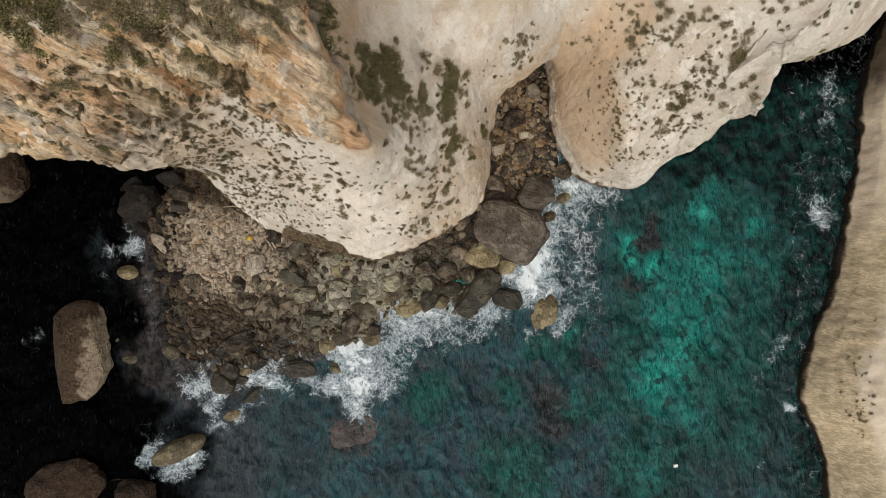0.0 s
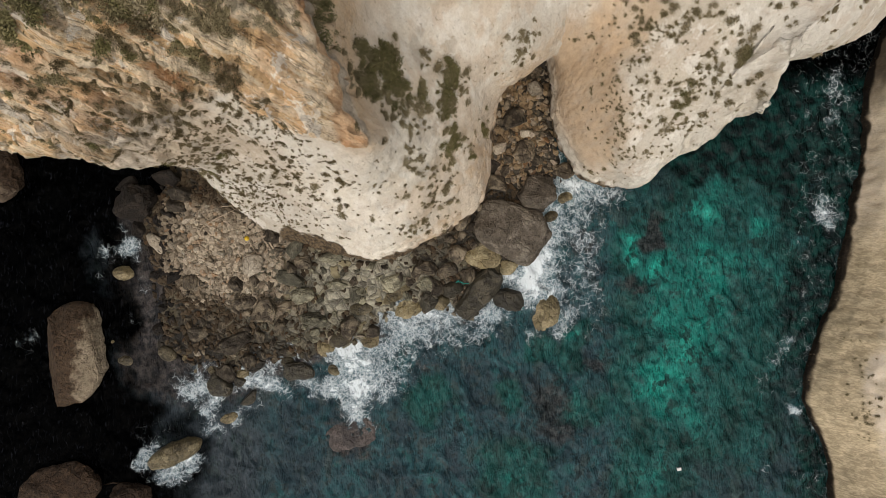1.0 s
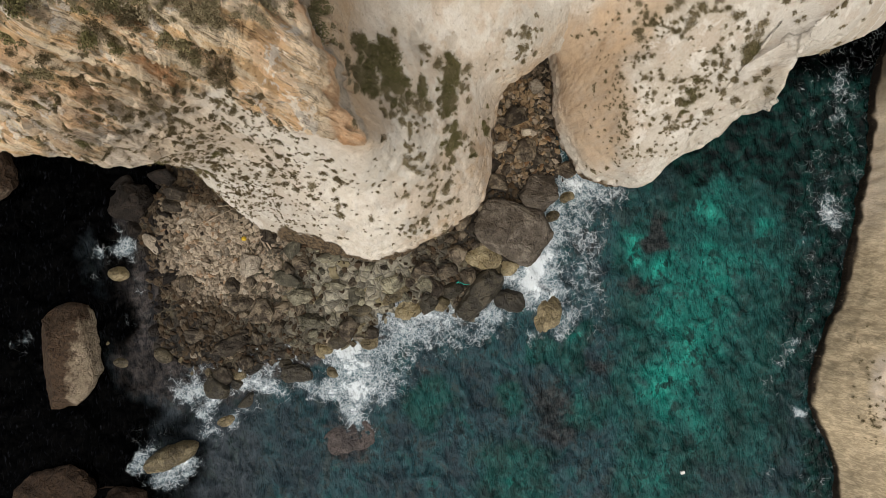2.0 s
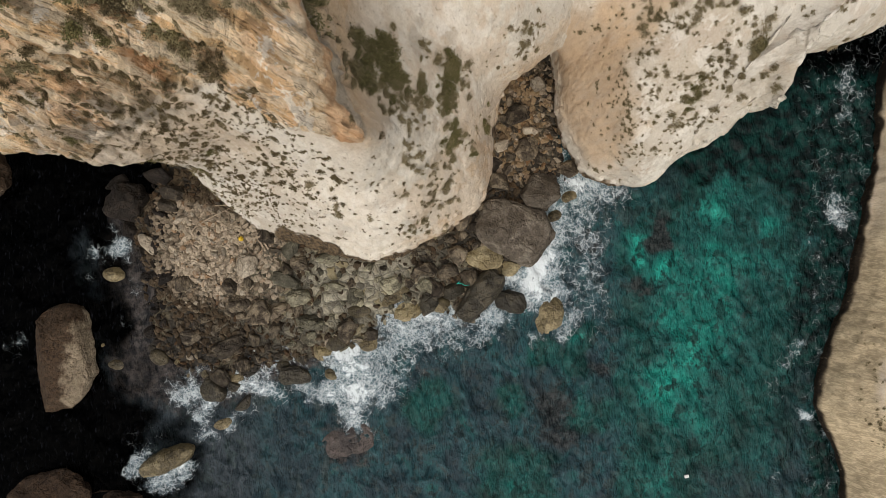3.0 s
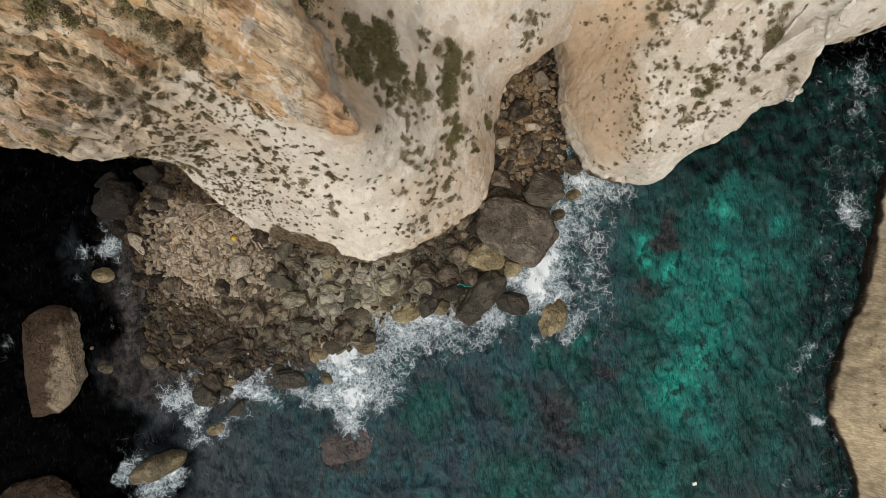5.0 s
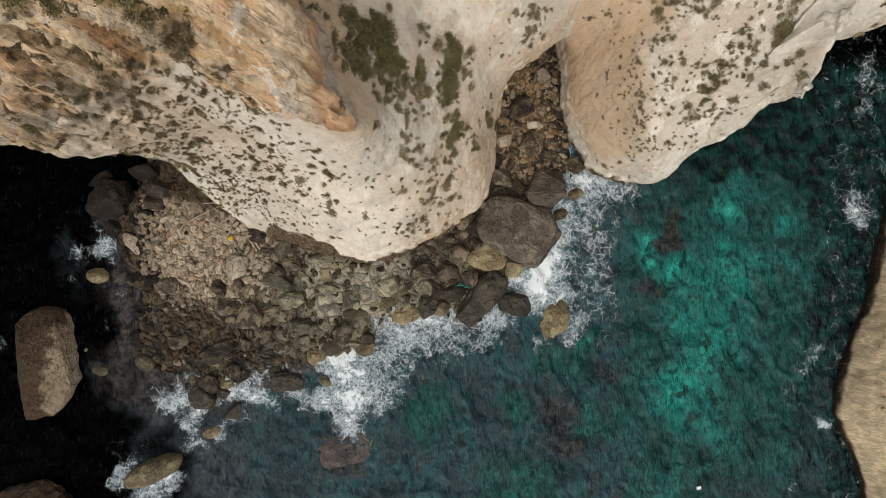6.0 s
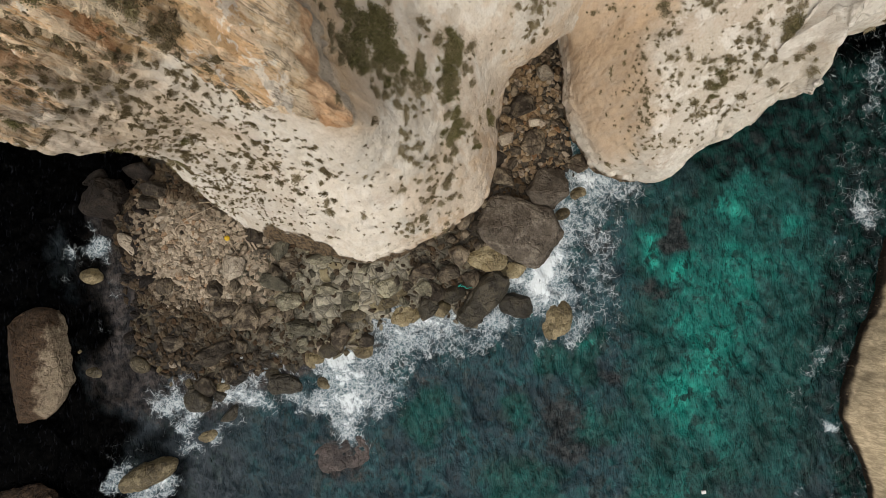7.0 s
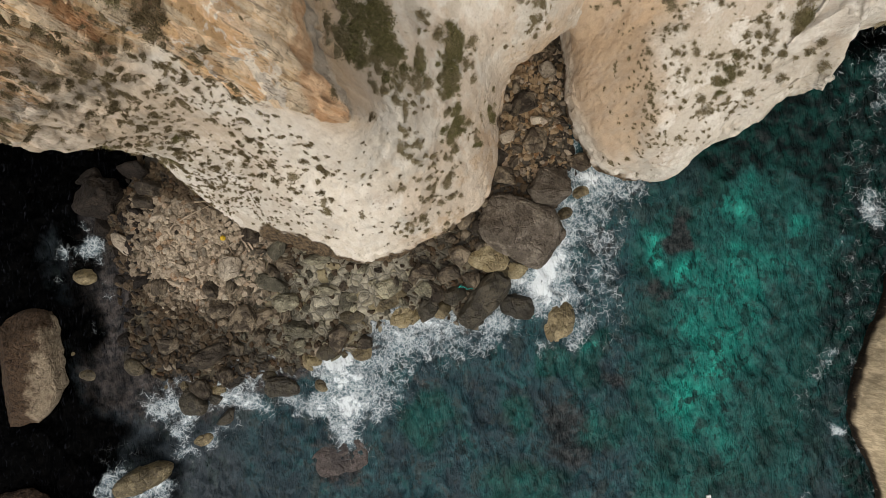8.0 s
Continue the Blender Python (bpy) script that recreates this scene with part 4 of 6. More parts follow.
SURF_LEDGES = [(-24.2, -19.0, 1.1, 1.0), (-26.1, -19.0, 0.9, 0.8), (-18.7, -19.1, 1.1, 0.7), (-16.0, -19.6, 0.9, 0.8), (-21.9, -20.7, 0.9, 0.5), (-28.4, -19.0, 0.9, 0.9), (-31.7, -20.4, 1.2, 0.95),
               (-32.8, -22.6, 0.9, 0.8), (-27.3, -22.7, 1.1, 0.35), (-28.7, -24.5, 0.8, 0.7), (-32.3, -25.3, 0.9, 0.6), (-35.4, -19.8, 1.2, 0.4), (-35.7, -29.9, 1.3, 1.1), (-38.8, -31.1, 1.4, 1.0),
               (-41.9, -29.6, 1.0, 0.9), (-34.0, -19.0, 1.2, 0.6), (-37.3, -19.0, 1.8, 0.3), (-41.1, -26.7, 1.7, 0.3)]
SURF_SIDES = [(-44.6, -0.9, 1.3, 0.8), (-48.0, -0.9, 1.1, 0.5), (-44.0, 1.0, 0.8, 0.5), (-45.7, 2.5, 0.9, 0.3), (-58.8, -13.0, 1.4, 0.35), (-42.5, -5.2, 1.2, 0.3), (-43.3, -10.2, 2.0, 0.2),
              (-48.8, -3.6, 0.8, 0.3), (54.8, 4.4, 1.7, 0.75), (54.4, 6.7, 1.2, 0.4), (56.3, 21.3, 1.5, 0.5), (56.0, 24.4, 1.4, 0.35), (54.9, 18.6, 1.2, 0.3), (49.7, -23.0, 0.7, 1.0),
              (46.1, -31.3, 0.8, 0.5), (47.2, -15.9, 1.7, 0.25), (48.7, -13.6, 1.5, 0.3), (45.7, -19.8, 2.0, 0.2), (51.1, -9.0, 1.1, 0.3), (52.6, -25.9, 1.2, 0.4)]
for _set, _wide, _most in zip((SURF_COVE, SURF_FRONT, SURF_LEDGES, SURF_SIDES), (1.25, 1.3, 1.5, 1.3), (1.0, 0.86, 0.95, 1.0)):
    for _s in _set:
        foam = foam + splash(_fxy, _s[0], _s[1], _wide * _s[2], _most * _s[3])
foam = np.maximum(foam, 0.40 * np.exp(-np.maximum(_d, 0) / 5.5) * smooth(-40, -22, _xy[:, 0]) * (1 - 0.4 * smooth(4, 12, _xy[:, 0])))
foam = np.maximum(foam, 0.13 * smooth(-45, -38, _xy[:, 0]) * smooth(-4, -16, _xy[:, 0]) * smooth(-33, -22, _xy[:, 1]))
foam = np.maximum(foam, 0.21 * smooth(44, 52, _xy[:, 0]) + 0.15 * 0.4 * smooth(5, 0, np.abs(_xy[:, 0] - 20)) * smooth(-16, -4, _xy[:, 1]))
sand = 0.16 * smooth(-34, -16, _xy[:, 0]) + 0.14 * np.exp(-((np.abs(_xy[:, 0] - 38) / 14) ** 3 + (np.abs(_xy[:, 1] + 10) / 25) ** 3))
for _s in ((37.2, 5.6, 2.8, 0.75), (44.5, 3.3, 2.2, 0.85), (26.5, 1.8, 1.2, 1.05), (27.0, -0.7, 1.4, 1.1), (30.3, -2.1, 1.8, 0.9), (35.7, -2.9, 4.3, 0.5), (32.6, -9.0, 4.3, 0.55),
           (29.5, -19.0, 3.2, 0.75), (34.2, -15.9, 4.3, 0.55), (31.9, -22.8, 2.9, 0.45), (38.8, -11.3, 3.8, 0.4), (41.1, -2.9, 3.8, 0.4), (18.8, -12.1, 1.4, 0.75), (13.4, -14.0, 1.7, 0.4),
           (18.0, -15.9, 2.2, 0.25), (-1.6, -21.3, 2.8, 0.3), (9.6, -20.7, 1.8, 0.4), (20.3, -22.8, 2.2, 0.38), (29.5, -32.0, 3.5, 0.55), (10.3, -32.2, 4.3, 0.4), (35.7, -24.4, 3.1, 0.45),
           (39.5, 11.0, 3.1, 0.25), (47.2, -2.9, 3.1, 0.25)):
    sand = sand + 1.0 * splash(_fxy, *_s)
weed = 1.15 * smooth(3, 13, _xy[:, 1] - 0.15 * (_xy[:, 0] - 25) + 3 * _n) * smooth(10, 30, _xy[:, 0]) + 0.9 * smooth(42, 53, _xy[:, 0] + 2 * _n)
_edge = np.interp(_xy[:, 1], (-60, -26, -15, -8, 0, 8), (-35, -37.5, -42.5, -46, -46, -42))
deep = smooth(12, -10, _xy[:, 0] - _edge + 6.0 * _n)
# cave mouth: the overhang's shade is put into the water colour, besides depth
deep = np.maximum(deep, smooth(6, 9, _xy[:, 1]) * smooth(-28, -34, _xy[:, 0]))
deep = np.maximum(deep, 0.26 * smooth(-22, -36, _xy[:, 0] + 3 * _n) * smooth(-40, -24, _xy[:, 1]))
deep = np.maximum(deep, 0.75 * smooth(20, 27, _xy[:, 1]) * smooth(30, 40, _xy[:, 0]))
reef = 0.95 * np.exp(-np.maximum(_d, 0) / 3.0) * smooth(14, 8, _xy[:, 0]) + 0.45 * np.exp(-np.maximum(_d, 0) / 6.0) * smooth(-14, -30, _xy[:, 0]) + 0.6 * smooth(-50, -44, _xy[:, 0]) * smooth(-31, -37, _xy[:, 0]) * smooth(-25, -17, _xy[:, 1]) * smooth(8, 2, _xy[:, 1]) + splash(_xy, -13, -26.5, 4.6, 0.8) + splash(_xy, -3, -16, 3.5, 0.4)
shelf = 0 * foam
for _s in ((29.7, 2.4, 2.4, 1.3), (26.5, -4.8, 2.6, 0.8), (20.3, 1.0, 2.9, 0.9), (21.9, -16.7, 2.0, 0.8), (15.3, -21.7, 4.6, 0.8), (16.5, -27.4, 3.1, 0.5), (5.0, -16.7, 3.1, 0.5),
           (19.9, -9.0, 2.2, 0.5), (-0.4, -15.1, 3.1, 0.5), (41.8, -9.0, 1.4, 0.6), (32.6, 7.7, 1.2, 0.7), (38.8, 0.6, 1.0, 0.5), (7.3, -24.4, 3.1, 0.5), (24.9, -11.3, 2.0, 0.5),
           (31.1, -13.6, 1.2, 0.4), (23.4, 7.1, 1.5, 0.8), (-6.6, -22.8, 3.1, 0.4)):
    shelf = shelf + splash(_fxy, *_s)
_w = np.column_stack([fbm(_f3 / 3.0 + 4 * k, 2, 87 + k) for k in range(3)])
_turn = np.column_stack([0.92 * _xy[:, 0] + 0.39 * _xy[:, 1], -0.39 * _xy[:, 0] + 0.92 * _xy[:, 1], 0 * _xy[:, 0]])
_calm = smooth(160, 60, np.hypot(_xy[:, 0], _xy[:, 1]))
_z = _calm * (0.30 * ridged(_turn * (1 / 3.0, 1 / 5.2, 1) + 0.35 * _w, 2, 85) + 0.10 * ridged(_turn * (1 / 1.6, 1 / 2.6, 1) + 0.3 * _w, 1, 95)) - 0.1 + 0.05 * np.clip(foam, 0, 1)
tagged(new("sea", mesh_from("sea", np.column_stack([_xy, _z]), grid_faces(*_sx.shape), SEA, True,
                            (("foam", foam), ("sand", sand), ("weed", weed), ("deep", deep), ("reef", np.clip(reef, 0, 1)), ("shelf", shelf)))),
       "teal sea with turquoise patches and white surf", "sea", kind="structure")
_g = 3000.0
tagged(new("seabed", mesh_from("seabed", [(-_g, -_g, -3.6), (_g, -_g, -3.6), (_g, _g, -3.6), (-_g, _g, -3.6)], [(0, 1, 2, 3)], BED)), "dark sea floor under the water", "seabed", kind="structure")


# ---- boulders ----


def rock_points(seed, level, corners=16, grain=0.03):
    """A broken block: the hull of corners thrown about a box, its edges worn, then roughened. level: how finely it is divided."""
    r = np.random.RandomState(seed)
    bm = bmesh.new()
    for _ in range(corners):
        v = r.normal(size=3)
        v /= (np.abs(v) ** 3.2).sum() ** (1 / 3.2)
        bm.verts.new(v * r.uniform(0.82, 1.0))
    hull = bmesh.ops.convex_hull(bm, input=bm.verts[:])
    loose = {g for g in hull["geom_interior"] + hull["geom_unused"] if isinstance(g, bmesh.types.BMVert)}
    bmesh.ops.delete(bm, geom=list(loose), context="VERTS")
    bmesh.ops.dissolve_limit(bm, angle_limit=radians(14), verts=bm.verts[:], edges=bm.edges[:])
    if level > 0:
        bmesh.ops.bevel(bm, geom=bm.edges[:], offset=0.07, segments=1, affect="EDGES")
    bmesh.ops.triangulate(bm, faces=bm.faces[:])
    if level > 1:
        bmesh.ops.subdivide_edges(bm, edges=[e for e in bm.edges if e.calc_length() > 0.18], cuts=level, use_grid_fill=True)
        bmesh.ops.triangulate(bm, faces=bm.faces[:])
    bm.verts.index_update()
    v = np.array([q.co[:] for q in bm.verts])
    f = np.array([[q.index for q in t.verts] for t in bm.faces])
    bm.free()
    v /= np.abs(v).max(axis=0)
    if grain and level > 1:
        v *= (1 + grain * fbm(v * 2.0 + seed * 3.1, 4, seed, 0.6) + grain * ridged(v * 1.3 + seed, 3, seed + 5))[:, None]
    return v, f


def boulder(x, y, length, width, height, turn, mat, label, sink=0.3, name="boulder", group="", seed=None, facets=()):
    seed = int(abs(x * 131 + y * 71)) % 9973 if seed is None else seed
    v, f = rock_points(seed, 5 if length > 4 else 3, (60 if length > 7 else 22) if length > 4 else 18, 0.05)
    if name == "tidal_rock":
        v = 0.2 * v + 0.8 * v / np.linalg.norm(v, axis=1)[:, None]
    if facets:
        v = 0.12 * v + 0.88 * v / np.linalg.norm(v, axis=1)[:, None]
    v = v * (length / 2, width / 2, height / 2)
    # broken faces: whatever stands out past one is cut down to it
    c, q = math.cos(radians(turn)), math.sin(radians(turn))
    for nx, ny, nz, far in facets:
        n = np.array([c * nx + q * ny, -q * nx + c * ny, nz])
        n = n / np.linalg.norm(n)
        v = v - 0.92 * n * np.maximum(0, v @ n - far)[:, None]
    if length > 4:
        v += 0.10 * np.column_stack([fbm(v / 0.9 + k * 5, 4, seed + k, 0.6) for k in range(3)])
        v *= (1 + (0.015 if length > 7 else 0.035) * ridged(v / 2.1 + seed, 4, seed))[:, None]
    if length > 7:
        level, joint = blocks(v / 1.9 + 0.2 * np.column_stack([fbm(v / 1.2 + k, 2, seed + k) for k in range(3)]), seed)
        v *= (1 + 0.025 * smooth(0.0, 0.3, joint) * (level - 0.5) - 0.012 * smooth(0.12, 0.0, joint))[:, None]
    ground = float(beach_height(np.array([[x, y]]))[0])
    ob = new(name, mesh_from(name, v, f, mat, sharp=30))
    ob.matrix_world = pose(x, y, max(ground, -0.6) + height * (0.5 - sink), 0, 0, turn)
    return tagged(ob, label, "boulder", group)

for x, y, length, width, height, turn in (
        (-54.2, -34.4, 11.3, 8.1, 5.0, 10),
        (-43.9, -35.7, 8.4, 5.6, 4.5, 0),
        (-63.4, 10.4, 7.7, 8.1, 7.0, 0)):
    boulder(x, y, length, width, height, turn, UMBER_ROCK, "big brown sea rock rising from dark water", 0.44, "sea_rock", "sea rocks")
boulder(-52.5, -14.8, 15.2, 10.4, 8.5, 78, BROWN_ROCK, "big brown sea rock with a pale broken face", 0.44, "sea_rock", "sea rocks", None,
        ((0.30, -0.10, 0.93, 2.9), (-0.75, -0.10, 0.64, 2.6), (-0.1, 0.50, 0.85, 4.6), (0.15, -0.75, 0.65, 5.4), (0.92, 0.12, 0.35, 4.1)))
for x, y, length, width, height, turn in ((9.8, 2.5, 10.6, 8.4, 3.6, -25), (13.0, 7.7, 5.8, 5.0, 4.4, 20)):
    boulder(x, y, length, width, height, turn, SLAB_ROCK, "large grey-brown fallen slab with pale crusts", 0.30, "boulder", "fallen slabs")
for x, y, length, width, height, turn in ((-31.6, -19.0, 3.4, 3.6, 2.8, 80), (-27.9, -21.0, 3.2, 2.5, 2.3, 5), (-20.6, -17.4, 4.6, 2.8, 2.6, -5), (-28.9, -18.7, 2.0, 1.7, 1.8, 30), (9.5, -7.3, 5.0, 3.2, 2.4, -22), (5.2, -5.9, 8.6, 3.9, 3.4, 50), (-2.0, -7.2, 3.8, 3.0, 2.4, 20), (1.4, -5.6, 3.0, 2.6, 2.2, -10)):
    boulder(x, y, length, width, height, turn, WET_ROCK, "dark olive wave-washed boulder in the surf", 0.30, "boulder", "wave-washed boulders")
for x, y, length, width, height, turn in ((5.6, -1.1, 5.0, 3.6, 1.5, 10), (-4.2, -8.0, 5.4, 2.6, 1.0, 35), (9.6, -2.9, 3.4, 2.3, 1.3, -20), (-16.4, -13.6, 3.0, 2.0, 1.0, 10)):
    boulder(x, y, length, width, height, turn, YELLOW_ROCK, "yellowish algae-crusted slab on the wet shore", 0.30, "boulder", "algae-crusted slabs")
for x, y, length, width, height, turn in (
        (-6.8, -4.8, 4.0, 2.4, 1.4, 20),
        (-21.3, -4.0, 3.7, 2.1, 1.6, -15),
        (-19.7, -6.5, 3.4, 2.3, 1.5, 10),
        (-1.9, -5.0, 3.5, 2.1, 1.8, -5),
        (-12.3, -6.4, 3.5, 2.4, 1.4, 5),
        (-18.1, -9.8, 4.2, 1.9, 1.5, -5)):
    boulder(x, y, length, width, height, turn, ALGAE_ROCK, "olive-grey algae-coated slab on the wet shore", 0.30, "boulder", "shore slabs")
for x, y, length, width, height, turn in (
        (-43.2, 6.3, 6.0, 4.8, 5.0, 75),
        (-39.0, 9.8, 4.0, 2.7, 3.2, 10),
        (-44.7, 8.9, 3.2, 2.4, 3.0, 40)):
    boulder(x, y, length, width, height, turn, SHADED_ROCK, "wet boulder coloured dark for the overhang's shade, beside dark water", 0.30, "boulder", "cave boulders")
for x, y, length, width, height, turn in (
        (17.3, 11.1, 3.1, 2.4, 2.6, 30),
        (-2.6, -2.7, 3.4, 2.0, 2.0, 5),
        (0.6, -3.0, 2.9, 2.2, 2.0, 10),
        (-24.5, -8.9, 4.0, 3.7, 2.6, 60),
        (-13.2, -10.9, 3.1, 2.7, 2.0, 45),
        (7.7, 9.2, 2.9, 2.3, 2.0, -20),
        (9.8, 18.2, 4.0, 3.5, 2.6, 40),
        (11.4, 13.8, 3.5, 3.1, 2.2, 70)):
    boulder(x, y, length, width, height, turn, DARK_ROCK, "dark brown fallen boulder on the wet shore", 0.30, "boulder", "fallen boulders")
for x, y, length, width, height, turn in (
        (-28.9, -13.0, 5.6, 2.7, 1.8, 20),
        (6.9, 11.5, 2.7, 2.1, 1.8, 10),
        (-27.7, -7.2, 3.2, 2.4, 1.6, 30),
        (2.7, 3.7, 2.7, 1.8, 1.8, 35),
        # last two: dark rock in place of pale, for shade under the overhang
        (-36.6, 7.7, 3.5, 2.1, 2.2, -10),
        (-37.4, 6.0, 2.9, 1.8, 1.8, -15)):
    boulder(x, y, length, width, height, turn, DARK_ROCK, "dark brown fallen boulder on the wet shore", 0.30, "boulder", "fallen boulders")
for x, y, length, width, height, turn in (
        (-26.5, -2.0, 3.4, 3.2, 2.2, 70),
        (-35.4, 4.1, 3.4, 2.3, 1.8, 15),
        (-40.5, 0.9, 3.5, 2.3, 2.0, -40),
        (13.0, 22.7, 2.4, 2.3, 2.0, 0),
        (11.8, 16.2, 2.1, 1.6, 1.2, 20),
        (8.1, 14.2, 2.3, 1.6, 1.2, 30)):
    boulder(x, y, length, width, height, turn, PALE_ROCK, "pale dry limestone block among the rubble", 0.30, "boulder", "pale blocks")
for x, y, length, width, height, turn in (
        (-38.0, -28.9, 8.4, 3.1, 3.4, 25),
        (-45.3, -3.3, 3.2, 2.3, 2.2, 10)):
    boulder(x, y, length, width, height, turn, WEED_ROCK, "weed-covered brown rock ringed by surf", 0.22, "tidal_rock", "tidal rocks")
for x, y, length, width, height, turn in (
        (-13.1, -26.5, 8.4, 5.6, 1.8, 15),):
    boulder(x, y, length, width, height, turn, REEF_ROCK, "flat purple-brown reef rock just breaking the surface", 0.38, "reef_rock", "reef rocks")
for x, y, length, width, height, turn in (
        (-30.3, -23.9, 3.7, 2.4, 1.8, 20),
        (14.6, -9.3, 6.2, 4.0, 2.2, 78),
        (15.4, 4.7, 2.4, 1.9, 1.8, 40),
        (17.3, 7.2, 3.1, 2.1, 1.8, 20),
        (-15.6, -17.3, 2.1, 1.6, 1.3, -30),
        (-45.1, -15.8, 2.9, 1.9, 1.6, 0),
        (-10.0, -12.8, 3.5, 2.3, 0.9, 30),
        (-18.1, -19.4, 2.1, 1.6, 1.2, 60)):
    boulder(x, y, length, width, height, turn, WEED_ROCK, "weed-covered brown rock awash in the surf", 0.42, "tidal_rock", "tidal rocks")
for x, y, length, width, height, turn in (
        (-14.8, -12.8, 3.2, 2.1, 1.2, 10),
        (-28.5, -17.7, 2.4, 1.8, 1.1, 20),
        (-24.5, -17.3, 2.3, 1.9, 1.2, 0),
        (-22.5, -16.0, 2.9, 1.8, 1.4, 15),
        (-39.0, -14.8, 2.9, 2.1, 1.2, -30),
        (-6.8, -6.4, 4.8, 1.9, 0.9, 30),
        (-46.7, -13.2, 2.1, 1.6, 1.3, 10),
        (23.5, 7.3, 2.1, 1.6, 1.0, 10),
        (-35.0, -17.7, 1.9, 2.1, 1.0, 0),
        (-11.6, -8.4, 3.5, 1.9, 1.0, 10)):
    boulder(x, y, length, width, height, turn, WEED_ROCK, "weed-covered brown rock awash in the surf", 0.45, "tidal_rock", "tidal rocks")

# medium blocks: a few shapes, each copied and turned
BLOCKS = {m.name: [mesh_from("block", *rock_points(s, 2, 15, 0.03), m, sharp=30) for s in range(300 + 10 * i, 308 + 10 * i)] for i, m in enumerate((DARK_ROCK, PALE_ROCK, WEED_ROCK, ALGAE_ROCK, SHADED_ROCK))}


def rubble_share(x, y):
    return math.exp(-(((x + 31.5) / 7.5) ** 2 + ((y - 0.5) / 7.5) ** 2))


def scatter_blocks(count, lo, hi, x0, x1, y0, y1, seed, dry):
    r = random.Random(seed)
    taken, tries = [], 0
    while len(taken) < count and tries < count * 40:
        tries += 1
        x, y, s = r.uniform(x0, x1), r.uniform(y0, y1), lo + (hi - lo) * r.random() ** 2
        if inside_by(np.array([[x, y]]), SHORE)[0] < -0.3 or any((x - a) ** 2 + (y - b) ** 2 < (0.40 * (s + c)) ** 2 for a, b, c in taken):
            continue
        if r.random() < (min(1.0, 1.8 * rubble_share(x, y)) if not dry else 0):
            continue
        if r.random() < 0.72 * math.exp(-(((x + 12.5) / 10) ** 2 + ((y + 5.5) / 5.5) ** 2) ** 2):
            continue
        taken.append((x, y, s))
        z = float(beach_height(np.array([[x, y]]))[0])
        mat = "pale_boulder_rock" if dry and r.random() < 0.8 or r.random() < (0.12 if y > 9 else 0.06) else ("weedy_tidal_rock" if z < 0.25 and r.random() < 0.5 else "dark_boulder_rock")
        if mat[0] == "d" and -26 < x < -5 and -14 < y < 1 and r.random() < 0.6:
            mat = "algae_grey_rock"
        # blocks by the cave take the rock colour that holds its shade
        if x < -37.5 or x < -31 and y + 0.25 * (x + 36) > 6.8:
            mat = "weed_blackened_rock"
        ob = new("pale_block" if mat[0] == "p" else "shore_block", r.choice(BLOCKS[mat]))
        a, b, c = s * r.uniform(0.42, 0.6), s * r.uniform(0.3, 0.45), s * r.uniform(0.22, 0.36)
        ob.matrix_world = pose(x, y, z + c * 0.35, r.uniform(-18, 18), r.uniform(-18, 18), r.uniform(0, 360)) @ Matrix.Diagonal((a, b, c, 1))
        label = "wet block coloured dark for the overhang's shade, beside dark water" if mat == "weed_blackened_rock" else {"p": "small pale limestone block in the rubble", "d": "dark angular block on the wet shore", "w": "brown weed-covered block at the waterline", "a": "olive-grey algae-coated block on the wet shore"}[mat[0]]
        tagged(ob, label, "rock", {"p": "pale rubble blocks", "d": "shore blocks", "w": "waterline blocks", "a": "algae blocks"}[mat[0]])


scatter_blocks(230, 1.0, 3.6, -44, 9, -18, 6, 5, False)
scatter_blocks(70, 0.8, 2.2, 5, 15, 8, 27, 6, False)
scatter_blocks(200, 0.7, 1.4, -40, -22, -8, 9, 7, True)


def loose_stones(name, count, seed, weight, lo, hi, label):
    """Uncounted small stones, as one mesh."""
    r = np.random.RandomState(seed)
    shapes = [rock_points(500 + i, 0, 12, 0.0) for i in range(12)]
    verts, faces, damp, base = [], [], [], 0
    xy = np.column_stack([r.uniform(-46, 16, count * 6), r.uniform(-18, 27, count * 6)])
    keep = (inside_by(xy, SHORE) > 0) & (r.rand(len(xy)) < weight(xy))
    xy = xy[keep][:count]
    z = beach_height(xy)
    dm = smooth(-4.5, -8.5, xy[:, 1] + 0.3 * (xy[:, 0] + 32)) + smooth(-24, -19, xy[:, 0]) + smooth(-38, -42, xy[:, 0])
    # stones below the overhang are darkened for its shade, not for water
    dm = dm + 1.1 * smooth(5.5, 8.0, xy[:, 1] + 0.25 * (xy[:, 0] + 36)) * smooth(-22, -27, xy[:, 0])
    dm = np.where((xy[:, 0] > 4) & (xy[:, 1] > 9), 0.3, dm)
    for i, (x, y) in enumerate(xy):
        v, f = shapes[i % 12]
        s = lo + (hi - lo) * r.rand() ** 2
        a = r.uniform(0, 6.28)
        q = v * (s * 0.62, s * 0.45, s * 0.36)
        q = np.column_stack([q[:, 0] * math.cos(a) - q[:, 1] * math.sin(a), q[:, 0] * math.sin(a) + q[:, 1] * math.cos(a), q[:, 2]])
        verts.append(q + (x, y, z[i] + 0.12 * s))
        faces.append(f + base)
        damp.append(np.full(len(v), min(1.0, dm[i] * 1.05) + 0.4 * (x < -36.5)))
        base += len(v)
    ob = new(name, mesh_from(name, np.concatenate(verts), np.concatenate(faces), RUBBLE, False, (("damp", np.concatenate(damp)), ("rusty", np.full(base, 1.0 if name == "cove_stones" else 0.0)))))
    return tagged(ob, label, "stones", kind="stuff")


